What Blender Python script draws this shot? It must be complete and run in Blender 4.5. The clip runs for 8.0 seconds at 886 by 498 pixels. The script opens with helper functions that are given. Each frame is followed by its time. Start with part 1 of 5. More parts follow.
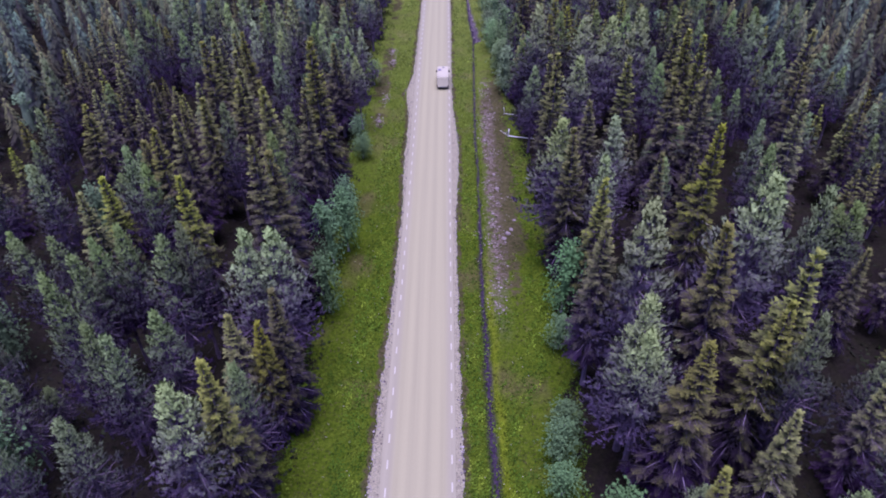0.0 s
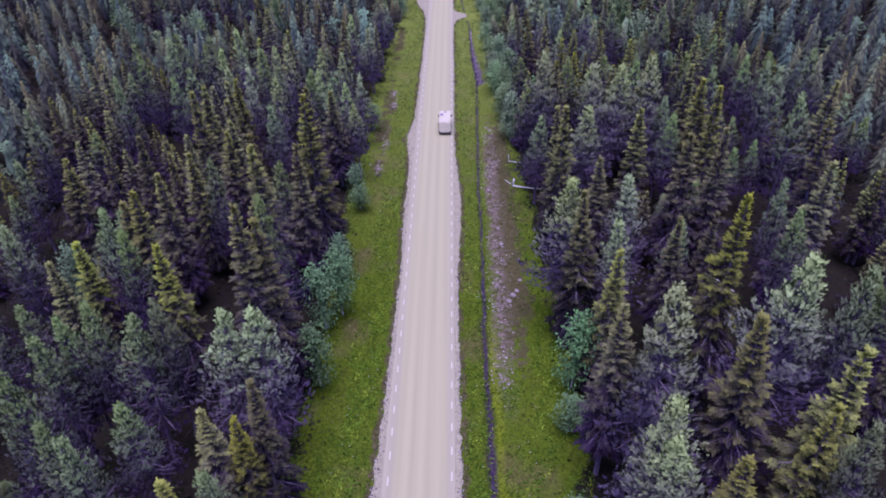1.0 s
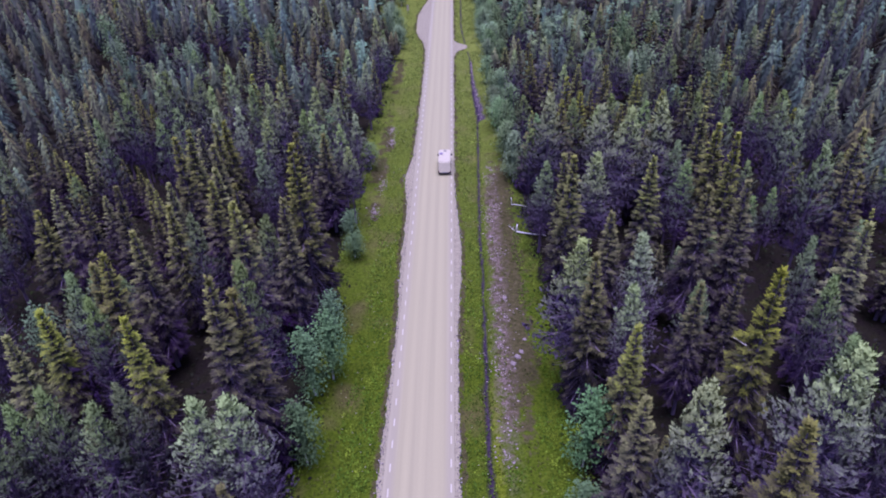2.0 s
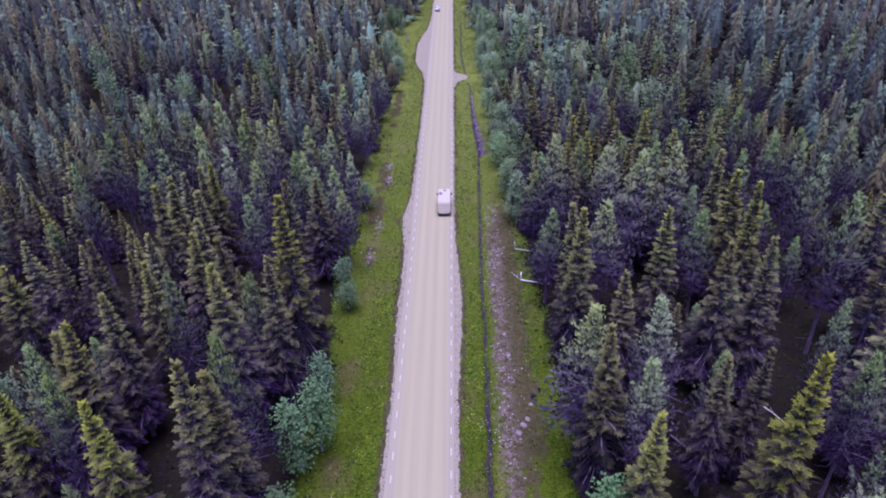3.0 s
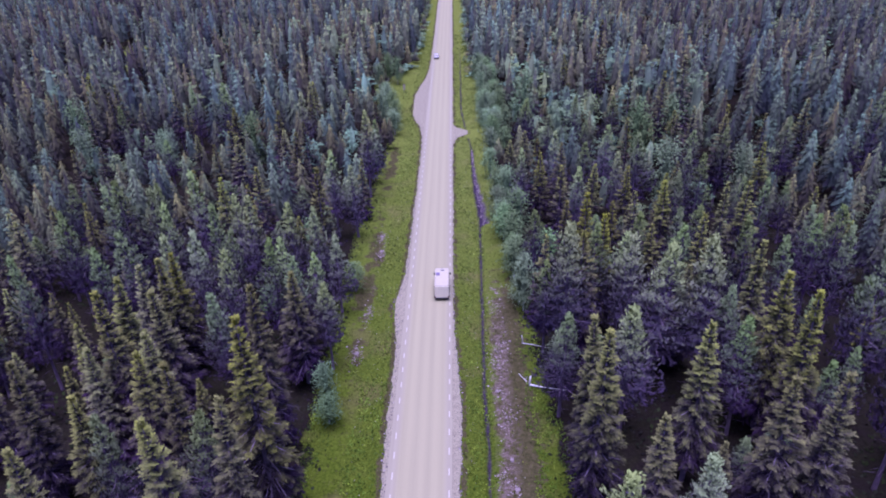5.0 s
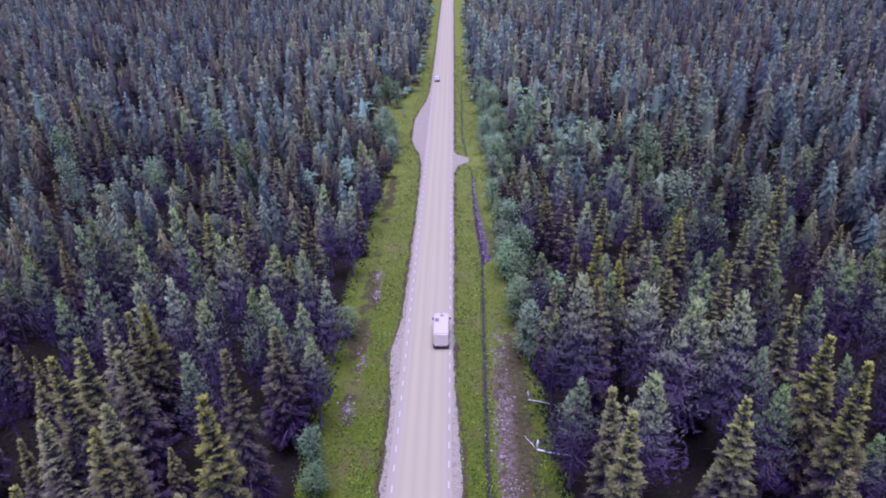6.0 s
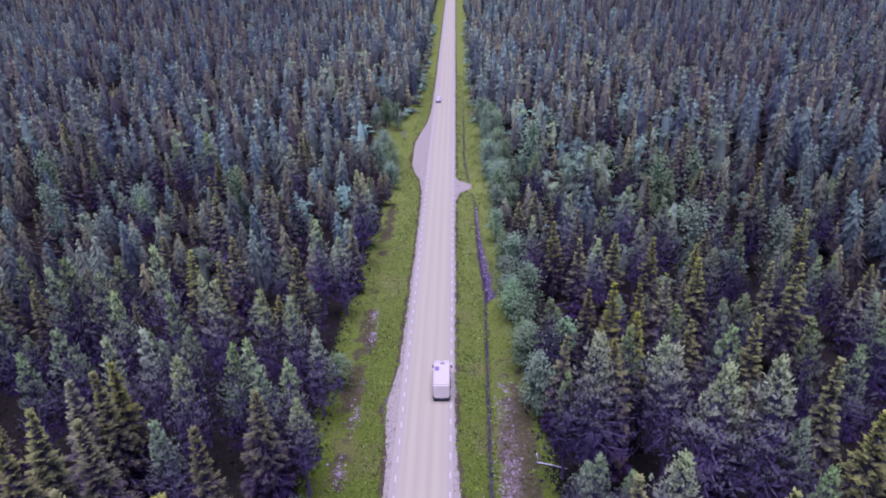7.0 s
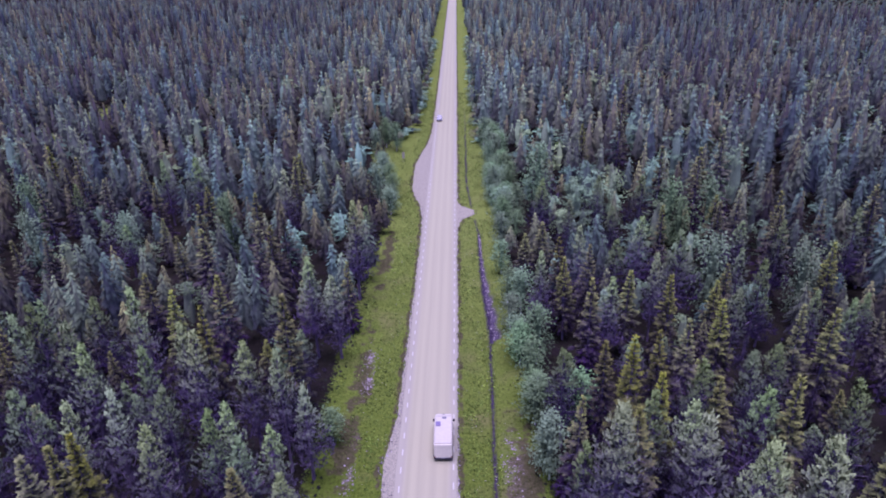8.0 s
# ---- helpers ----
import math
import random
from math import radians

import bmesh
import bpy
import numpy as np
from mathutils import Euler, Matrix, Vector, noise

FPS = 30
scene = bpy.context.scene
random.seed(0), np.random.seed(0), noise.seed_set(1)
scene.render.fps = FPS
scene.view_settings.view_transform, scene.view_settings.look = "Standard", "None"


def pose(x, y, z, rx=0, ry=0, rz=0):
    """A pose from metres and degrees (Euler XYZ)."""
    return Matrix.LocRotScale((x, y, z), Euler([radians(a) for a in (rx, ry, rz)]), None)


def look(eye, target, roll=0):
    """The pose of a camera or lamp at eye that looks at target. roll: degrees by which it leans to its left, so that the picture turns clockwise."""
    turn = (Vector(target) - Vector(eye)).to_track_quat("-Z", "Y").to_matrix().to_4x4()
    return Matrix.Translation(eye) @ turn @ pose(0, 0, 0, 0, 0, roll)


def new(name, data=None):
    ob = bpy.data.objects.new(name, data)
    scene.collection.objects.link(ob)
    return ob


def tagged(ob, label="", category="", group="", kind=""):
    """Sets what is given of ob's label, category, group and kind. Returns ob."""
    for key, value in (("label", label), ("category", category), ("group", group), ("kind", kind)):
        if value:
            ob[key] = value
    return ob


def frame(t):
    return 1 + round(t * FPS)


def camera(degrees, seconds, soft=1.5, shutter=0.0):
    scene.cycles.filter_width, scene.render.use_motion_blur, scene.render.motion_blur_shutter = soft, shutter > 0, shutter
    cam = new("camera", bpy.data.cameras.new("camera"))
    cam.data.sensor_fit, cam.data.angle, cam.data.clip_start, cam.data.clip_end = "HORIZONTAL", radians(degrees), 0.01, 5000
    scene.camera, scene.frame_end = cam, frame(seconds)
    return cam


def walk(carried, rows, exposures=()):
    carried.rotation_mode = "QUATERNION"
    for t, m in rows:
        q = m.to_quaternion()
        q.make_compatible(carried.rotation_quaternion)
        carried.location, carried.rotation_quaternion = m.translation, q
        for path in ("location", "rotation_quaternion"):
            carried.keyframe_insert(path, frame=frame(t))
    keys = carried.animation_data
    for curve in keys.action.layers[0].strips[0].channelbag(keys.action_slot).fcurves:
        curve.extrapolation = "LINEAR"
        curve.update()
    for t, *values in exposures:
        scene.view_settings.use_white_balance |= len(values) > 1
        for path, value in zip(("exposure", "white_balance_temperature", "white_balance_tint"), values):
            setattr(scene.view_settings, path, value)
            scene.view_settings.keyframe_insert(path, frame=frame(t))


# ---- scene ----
cam = camera(67.5, 8.0, soft=1.9)
PATH = [
    (0, (0.459, -0.833, 55.088), (0.424, 0.751, 53.868), -1.7),
    (0.5, (0.692, 2.823, 55.169), (0.651, 4.433, 53.983), -1.7),
    (1, (0.847, 6.541, 55.32), (0.801, 8.174, 54.165), -1.8),
    (1.5, (0.928, 10.297, 55.481), (0.881, 11.947, 54.352), -1.8),
    (3, (1.045, 21.577, 55.87), (0.998, 23.276, 54.816), -1.8),
    (3.5, (1.084, 25.213, 55.998), (1.037, 26.927, 54.968), -1.8),
    (4, (1.128, 28.945, 56.17), (1.083, 30.671, 55.161), -1.8),
    (4.5, (1.239, 32.797, 56.268), (1.193, 34.536, 55.28), -1.8),
    (6, (1.482, 44.947, 56.634), (1.433, 46.719, 55.708), -1.7),
    (6.5, (1.467, 49.033, 56.665), (1.416, 50.816, 55.76), -1.6),
    (7, (1.417, 53.107, 56.675), (1.365, 54.898, 55.788), -1.6),
    (7.5, (1.342, 57.383, 56.751), (1.287, 59.183, 55.88), -1.6),
    (8, (1.221, 61.645, 56.834), (1.166, 63.452, 55.978), -1.7),
]
walk(cam, [(t, look(eye, target, roll)) for t, eye, target, roll in PATH], exposures=[(0.0, 1.78, 5420, 53), (3.0, 1.80, 5350, 57), (6.0, 1.85, 5240, 62), (8.0, 1.80, 5240, 63)])

# ---- world and light ----
SUN_UP, SUN_TURN = 84.0, 200.0
world = bpy.data.worlds.new("overcast_evening")
scene.world = world
world.use_nodes = True
wt = world.node_tree
sky = wt.nodes.new("ShaderNodeTexSky")
sky.sky_type = "NISHITA"
sky.sun_disc = False
sky.sun_elevation, sky.sun_rotation = radians(SUN_UP), radians(SUN_TURN)
sky.air_density, sky.dust_density, sky.ozone_density = 1.0, 1.0, 1.7
wt.links.new(sky.outputs["Color"], wt.nodes["Background"].inputs["Color"])
wt.nodes["Background"].inputs["Strength"].default_value = 0.045
sun_data = bpy.data.lights.new("sun", "SUN")
sun_data.energy, sun_data.angle, sun_data.color = 2.1, radians(50), (0.98, 0.97, 0.985)
sun = new("sun", sun_data)
sun.rotation_euler = (radians(90 - SUN_UP), 0, radians(180 - SUN_TURN))


# ---- materials ----
def material(name, rough=0.8, spec=0.3):
    m = bpy.data.materials.new(name)
    m.use_nodes = True
    b = m.node_tree.nodes["Principled BSDF"]
    b.inputs["Roughness"].default_value = rough
    b.inputs["Specular IOR Level"].default_value = spec
    return m, m.node_tree, b


def node(tree, kind, **values):
    n = tree.nodes.new(kind)
    for key, value in values.items():
        n.inputs[key.replace("_", " ")].default_value = value
    return n


def ramp(tree, source, stops):
    r = tree.nodes.new("ShaderNodeValToRGB")
    while len(r.color_ramp.elements) < len(stops):
        r.color_ramp.elements.new(0.5)
    for e, (at, colour) in zip(r.color_ramp.elements, stops):
        e.position, e.color = at, (*colour, 1)
    tree.links.new(source, r.inputs["Fac"])
    return r.outputs["Color"]


def mix(tree, fac, a, b, how="MIX"):
    n = tree.nodes.new("ShaderNodeMix")
    n.data_type, n.blend_type = "RGBA", how
    for sock, value in ((n.inputs["Factor"], fac), (n.inputs["A"], a), (n.inputs["B"], b)):
        if isinstance(value, (int, float)):
            sock.default_value = value
        elif isinstance(value, tuple):
            sock.default_value = (*value, 1)
        else:
            tree.links.new(value, sock)
    return n.outputs["Result"]


def noise_tex(tree, scale, detail=4, rough=0.55, coords="Object", stretch=None):
    c = tree.nodes.new("ShaderNodeTexCoord").outputs[coords]
    if stretch:
        mp = tree.nodes.new("ShaderNodeMapping")
        mp.inputs["Scale"].default_value = stretch
        tree.links.new(c, mp.inputs["Vector"])
        c = mp.outputs["Vector"]
    n = node(tree, "ShaderNodeTexNoise", Scale=scale, Detail=detail, Roughness=rough)
    tree.links.new(c, n.inputs["Vector"])
    return n.outputs["Fac"]


def attr(tree, name):
    a = tree.nodes.new("ShaderNodeAttribute")
    a.attribute_name = name
    return a


def bump(tree, b, height, strength, distance):
    n = node(tree, "ShaderNodeBump", Strength=strength, Distance=distance)
    tree.links.new(height, n.inputs["Height"])
    tree.links.new(n.outputs["Normal"], b.inputs["Normal"])


def needle_gaps(t, b, col, scale, share, relief=1.0):
    """Needles stand in small tufts: gaps between them, each tuft a little lighter or darker."""
    n = noise_tex(t, scale, 3, 0.65)
    cut = ramp(t, n, [(share - 0.02, (0, 0, 0)), (share + 0.02, (1, 1, 1))])
    top = t.nodes.new("ShaderNodeMath")
    top.operation = "MAXIMUM"
    t.links.new(cut, top.inputs[0])
    t.links.new(attr(t, "solid").outputs["Fac"], top.inputs[1])
    t.links.new(top.outputs[0], b.inputs["Alpha"])
    n2 = noise_tex(t, scale * 1.7, 4, 0.7)
    col = mix(t, 1.0, col, ramp(t, n2, [(0.25, (0.75, 0.75, 0.77)), (0.5, (0.97, 0.97, 0.97)), (0.75, (1.22, 1.22, 1.2))]), "MULTIPLY")
    bump(t, b, n2, 0.5 * relief, 0.2)
    return col


def foliage(name, dark, light, scale=13.0, share=0.455, spread=0.3):
    """Needles or leaves: painted dark shade inside and low, lighter at the shoots' tips and the top; tree by tree
    another green.
    """
    m, t, b = material(name, 0.85, 0.03)
    island = t.nodes.new("ShaderNodeNewGeometry").outputs["Random Per Island"]
    col = needle_gaps(t, b, mix(t, attr(t, "painted_lit").outputs["Fac"], dark, mix(t, island, tuple(0.8 * v for v in light), tuple(1.25 * v for v in light))), scale, share)
    who = t.nodes.new("ShaderNodeObjectInfo").outputs["Random"]
    hsv = node(t, "ShaderNodeHueSaturation")
    for sock, lo, hi in (("Hue", 0.485, 0.515), ("Value", 1 - spread, 1 + spread), ("Saturation", 0.85, 1.15)):
        mr = node(t, "ShaderNodeMapRange")
        mr.inputs["To Min"].default_value, mr.inputs["To Max"].default_value = lo, hi
        if sock == "Saturation":
            fr = t.nodes.new("ShaderNodeMath")
            fr.operation = "FRACT"
            mu = t.nodes.new("ShaderNodeMath")
            mu.operation = "MULTIPLY"
            mu.inputs[1].default_value = 7.31
            t.links.new(who, mu.inputs[0])
            t.links.new(mu.outputs[0], fr.inputs[0])
            t.links.new(fr.outputs[0], mr.inputs["Value"])
        else:
            t.links.new(who, mr.inputs["Value"])
        t.links.new(mr.outputs["Result"], hsv.inputs[sock])
    t.links.new(col, hsv.inputs["Color"])
    t.links.new(hsv.outputs["Color"], b.inputs["Base Color"])
    return m


def woods_foliage(name):
    """The woods: each tree's green, with the light by the road painted in, is stored with its mesh."""
    m, t, b = material(name, 0.85, 0.03)
    island = t.nodes.new("ShaderNodeNewGeometry").outputs["Random Per Island"]
    f = node(t, "ShaderNodeMapRange")
    f.inputs["To Min"].default_value, f.inputs["To Max"].default_value = 0.88, 1.13
    t.links.new(island, f.inputs["Value"])
    young = mix(t, 1.0, attr(t, "green").outputs["Color"], f.outputs["Result"], "MULTIPLY")
    # Painted violet shade at the crown's foot and inside, the tree's green above.
    col = needle_gaps(t, b, mix(t, attr(t, "painted_lit").outputs["Fac"], (0.032, 0.019, 0.048), young), 11.0, 0.47, 0.5)
    t.links.new(col, b.inputs["Base Color"])
    return m


def bark(name, a, b_col, scale=9):
    m, t, b = material(name, 0.9, 0.05)
    n = noise_tex(t, scale, 5, 0.6, stretch=(1, 1, 0.25))
    t.links.new(ramp(t, n, [(0.3, a), (0.7, b_col)]), b.inputs["Base Color"])
    bump(t, b, n, 0.6, 0.03)
    return m


# The first colour of each stands in for shade inside the crown.
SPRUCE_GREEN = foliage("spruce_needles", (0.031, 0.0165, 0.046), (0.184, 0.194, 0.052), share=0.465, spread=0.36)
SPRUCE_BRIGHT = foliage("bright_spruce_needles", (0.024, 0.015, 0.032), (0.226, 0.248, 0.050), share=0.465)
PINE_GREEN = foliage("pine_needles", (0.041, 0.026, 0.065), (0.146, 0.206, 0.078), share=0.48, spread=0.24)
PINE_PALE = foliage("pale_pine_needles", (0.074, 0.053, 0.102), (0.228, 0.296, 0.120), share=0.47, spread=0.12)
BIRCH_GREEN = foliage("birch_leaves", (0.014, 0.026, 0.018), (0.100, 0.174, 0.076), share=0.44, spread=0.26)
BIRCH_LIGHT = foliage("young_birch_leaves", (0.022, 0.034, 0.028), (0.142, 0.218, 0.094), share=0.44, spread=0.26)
WOODS_GREEN = woods_foliage("woods_needles")
BARK_SPRUCE = bark("spruce_bark", (0.085, 0.062, 0.105), (0.215, 0.168, 0.245))
BARK_PINE = bark("pine_bark", (0.075, 0.053, 0.085), (0.175, 0.13, 0.185))
BARK_GREY = bark("weathered_wood", (0.06, 0.05, 0.065), (0.16, 0.14, 0.16))
BARK_BIRCH = bark("birch_bark", (0.25, 0.24, 0.24), (0.65, 0.63, 0.62), 5)


# ---- the lie of the land ----
LEFT_EDGE = ((0, -15), (34, -14.8), (54, -13.8), (87, -13.9), (107, -14.8), (140, -15), (168, -14.4), (205, -12.2), (222, -12.5), (230, -19), (250, -22), (262, -15.5), (272, -13.0), (303, -12.4), (370, -12.2), (900, -11.8))
RIGHT_EDGE = ((0, 10), (34, 10.2), (54, 11.4), (72, 11.2), (103, 10.4), (117, 9.4), (141, 8.3), (167, 7.7), (190, 7.2), (196, 8.5), (206, 8.5), (218, 7.0), (280, 6.6), (380, 6.2), (900, 6.0))
DITCH = ((0, 4.1), (34, 4.0), (66, 3.9), (88, 4.4), (102, 4.4), (120, 4.8), (133, 5.1), (141, 5.3), (151, 5.6), (170, 4.9), (191, 4.8), (204, 3.8), (222, 2.8), (252, 3.0), (300, 3.2), (900, 3.4))
LEFT_GRAVEL = ((0, -8.0), (34, -8.0), (58, -7.5), (79, -7.2), (97, -7.7), (107, -7.5), (117, -8.0), (121.5, -9.0), (126, -7.8), (133, -7.5), (150, -7.4), (172, -7.2), (198, -7.4), (206, -8.3), (212, -9.9), (218, -10.8), (237, -11.0), (246, -9.8), (256, -8.4), (268, -7.6), (300, -7.3), (900, -7.3))
RIGHT_GRAVEL = ((0, 1.0), (34, 1.0), (57, 0.85), (76, 0.7), (90, 1.3), (101, 1.4), (112, 0.7), (118, 0.55), (155, 0.45), (192, 0.5), (197, 1.6), (199.5, 4.4), (202, 4.4), (205, 1.3), (208, 0.5), (300, 0.5), (900, 0.5))
LINE_RIGHT, LINE_LEFT = -0.11, -6.33


def along(table, y):
    t = np.array(table)
    return np.interp(y, t[:, 0], t[:, 1])


def ditch_bed(y):
    """How far the ditch's stony bed reaches beyond its near bank."""
    y = np.asarray(y, float)
    return (1 + wobble(y, 91, 0.35, 2.2)) * np.interp(y, (148.5, 149.5, 153, 160, 168, 176, 188, 194), (0.0, 1.75, 1.45, 1.35, 1.0, 0.7, 0.45, 0.0))


def wobble(y, seed, size=0.25, step=2.3):
    """Uneven in-and-out along the road, in three sizes."""
    rng = np.random.default_rng(seed)
    y = np.asarray(y, float)
    total = np.zeros(y.shape)
    for octave, share in ((1.0, 0.55), (0.37, 0.32), (0.13, 0.28)):
        knots = rng.uniform(-1, 1, 4096)
        q = (y + 2000) / (step * octave)
        i = np.floor(q).astype(int)
        f = q - i
        f = f * f * (3 - 2 * f)
        total += share * (knots[i % 4096] * (1 - f) + knots[(i + 1) % 4096] * f)
    return size * total


def ease(v, a, b):
    q = np.clip((v - a) / (b - a), 0, 1)
    return q * q * (3 - 2 * q)


def lie(x, y):
    """The ground's height: a low embankment, a ditch on one side, a slight roll in the woods, which lie lower halfway along."""
    x, y = np.asarray(x, float), np.asarray(y, float)
    hollow = 5.0 * ease(np.abs(x + 3), 13, 40) * ease(y, 108, 155) * (1 - ease(y, 205, 270))
    le, re, di = along(LEFT_EDGE, y), along(RIGHT_EDGE, y), along(DITCH, y) + wobble(y, 5, 0.22, 4)
    gl, gr = along(LEFT_GRAVEL, y), along(RIGHT_GRAVEL, y)
    z = np.zeros(np.broadcast(x, y).shape) - 0.08
    z = np.where(x < gl, -0.08 - 0.5 * np.clip((gl - x) / 4, 0, 1) + 0.3 * np.clip((gl - 4 - x) / 3.5, 0, 1), z)
    z = np.where(x > gr, -0.08 - 0.4 * np.clip((x - gr) / 3, 0, 1) + 0.3 * np.clip((x - di - 0.4) / 4, 0, 1), z)
    fade = np.clip((y - 15) / 5, 0, 1) * np.clip((310 - y) / 50, 0, 1) * np.where(np.abs(y - 201) < 4, 0.0, 1.0)
    bed = ditch_bed(y)
    wide = 0.30 + 0.2 * np.clip((64 - y) / 16, 0, 1) + 0.5 * bed
    z = z - fade * 0.45 * np.exp(-((x - di - 0.5 * bed) / wide) ** 4)
    out = np.clip(np.maximum(le - x, x - re) / 6, 0, 1)
    z = z + out * (0.25 * np.sin(x * 0.11 + 1) * np.sin(y * 0.09) + 0.12 * np.sin(x * 0.7) * np.sin(y * 0.63 + 2))
    return z - hollow


def mesh_object(name, verts, faces, mat, parent=None, smooth=False):
    me = bpy.data.meshes.new(name)
    me.from_pydata([tuple(v) for v in verts], [], [tuple(f) for f in faces])
    me.materials.append(mat)
    if smooth:
        me.shade_smooth()
    ob = new(name, me)
    ob.parent = parent
    return ob


def quads_mesh(name, verts, mat, attrs=None, solid=None, normals=None):
    """A mesh of loose quads from an array of (n, 4, 3) corners, quickly."""
    n = len(verts)
    painted_lit = verts[..., 3] if verts.shape[2] == 4 else None
    verts = verts[..., :3]
    me = bpy.data.meshes.new(name)
    me.vertices.add(4 * n)
    me.vertices.foreach_set("co", np.ascontiguousarray(verts, dtype=np.float32).ravel())
    me.loops.add(4 * n)
    me.loops.foreach_set("vertex_index", np.arange(4 * n, dtype=np.int32))
    me.polygons.add(n)
    me.polygons.foreach_set("loop_start", np.arange(0, 4 * n, 4, dtype=np.int32))
    me.update(calc_edges=True)
    me.validate()
    me.materials.append(mat)
    if painted_lit is not None:
        a = me.attributes.new("painted_lit", "FLOAT", "POINT")
        a.data.foreach_set("value", np.ascontiguousarray(painted_lit, dtype=np.float32).ravel())
    if solid is not None:
        a = me.attributes.new("solid", "FLOAT", "POINT")
        a.data.foreach_set("value", np.repeat(np.asarray(solid, np.float32), 4))
    if attrs is not None:
        a = me.color_attributes.new("green", "FLOAT_COLOR", "POINT")
        rgba = np.ones((4 * n, 4), np.float32)
        rgba[:, :3] = np.repeat(attrs, 4, axis=0)
        a.data.foreach_set("color", rgba.ravel())
    if normals is not None:
        me.normals_split_custom_set_from_vertices(normals.reshape(-1, 3).astype(np.float32))
    return me


# ---- ground ----
def ragged(t, name, n, reach):
    """An area's border, broken up by noise."""
    a = t.nodes.new("ShaderNodeMath")
    a.operation = "MULTIPLY_ADD"
    a.inputs[1].default_value, a.inputs[2].default_value = 2 * reach, -reach
    t.links.new(n, a.inputs[0])
    s = t.nodes.new("ShaderNodeMath")
    s.operation = "ADD"
    t.links.new(a.outputs[0], s.inputs[0])
    t.links.new(attr(t, name).outputs["Fac"], s.inputs[1])
    return ramp(t, s.outputs[0], [(0.4, (0, 0, 0)), (0.6, (1, 1, 1))])


def ground_material():
    m, t, b = material("grass_and_forest_floor", 0.95, 0.0)
    fine, mid, big = noise_tex(t, 3.0, 6, 0.7), noise_tex(t, 0.55, 5, 0.6), noise_tex(t, 0.12, 4, 0.5)
    grass = mix(t, mid, ramp(t, fine, [(0.3, (0.013, 0.031, 0.0015)), (0.7, (0.052, 0.084, 0.004))]), ramp(t, fine, [(0.3, (0.024, 0.038, 0.004)), (0.7, (0.075, 0.096, 0.010))]))
    dry = ramp(t, fine, [(0.25, (0.04, 0.034, 0.014)), (0.75, (0.09, 0.072, 0.032))])
    patch = ramp(t, big, [(0.54, (0, 0, 0)), (0.70, (0.8, 0.8, 0.8))])
    grass = mix(t, patch, grass, dry)
    # Floor tones far below real soil: the shade under trees is painted in.
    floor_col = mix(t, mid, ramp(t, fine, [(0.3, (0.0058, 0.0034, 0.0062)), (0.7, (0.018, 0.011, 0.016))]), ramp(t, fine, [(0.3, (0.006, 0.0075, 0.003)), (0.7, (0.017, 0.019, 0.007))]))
    stony = ramp(t, noise_tex(t, 7, 5, 0.75), [(0.32, (0.045, 0.030, 0.020)), (0.55, (0.120, 0.092, 0.082)), (0.75, (0.25, 0.212, 0.20))])
    wet = ramp(t, fine, [(0.3, (0.010, 0.006, 0.014)), (0.7, (0.046, 0.034, 0.054))])
    heath = ramp(t, noise_tex(t, 2.2, 6, 0.75), [(0.3, (0.020, 0.022, 0.008)), (0.55, (0.050, 0.045, 0.020)), (0.75, (0.085, 0.068, 0.042))])
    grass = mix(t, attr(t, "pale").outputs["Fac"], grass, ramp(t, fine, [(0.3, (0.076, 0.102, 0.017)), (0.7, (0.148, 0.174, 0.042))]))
    grass = mix(t, ragged(t, "dry", mid, 0.9), grass, heath)
    grass = mix(t, attr(t, "moss").outputs["Fac"], grass, ramp(t, fine, [(0.3, (0.050, 0.076, 0.003)), (0.7, (0.110, 0.132, 0.008))]))
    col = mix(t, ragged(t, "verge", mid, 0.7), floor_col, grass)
    sep = t.nodes.new("ShaderNodeMath")
    sep.operation = "MULTIPLY"
    t.links.new(attr(t, "stone").outputs["Fac"], sep.inputs[0])
    t.links.new(ramp(t, noise_tex(t, 1.5, 7, 0.72), [(0.42, (0, 0, 0)), (0.60, (1, 1, 1))]), sep.inputs[1])
    col = mix(t, sep.outputs[0], col, stony)
    col = mix(t, attr(t, "bed").outputs["Fac"], col, ramp(t, noise_tex(t, 5, 6, 0.75), [(0.32, (0.016, 0.012, 0.018)), (0.55, (0.055, 0.042, 0.060)), (0.75, (0.13, 0.105, 0.135))]))
    col = mix(t, attr(t, "wet").outputs["Fac"], col, wet)
    t.links.new(col, b.inputs["Base Color"])
    bump(t, b, fine, 0.8, 0.15)
    return m


def steps(*runs):
    return np.unique(np.concatenate([np.arange(a, b, s) for a, b, s in runs]).round(3))


gx = steps((-3000, -400, 650), (-400, -150, 40), (-150, -100, 5), (-100, -60, 20), (-60, -26, 4), (-26, -16, 0.6), (-16, 14, 0.25), (14, 26, 0.6), (26, 60, 4), (60, 400, 40), (400, 3001, 650))
gy = steps((-1500, -100, 350), (-100, 20, 20), (20, 270, 1.0), (270, 370, 2.0), (370, 400, 8), (400, 1000, 60), (1000, 4501, 700))
X, Y = np.meshgrid(gx, gy)
Z = lie(X, Y)
idx = np.arange(X.size).reshape(X.shape)
faces = np.stack([idx[:-1, :-1], idx[:-1, 1:], idx[1:, 1:], idx[1:, :-1]], -1).reshape(-1, 4)
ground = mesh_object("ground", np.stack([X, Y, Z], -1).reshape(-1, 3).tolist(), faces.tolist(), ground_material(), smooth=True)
tagged(ground, "grassy road verges and mossy forest floor with painted shade", "ground", kind="structure")
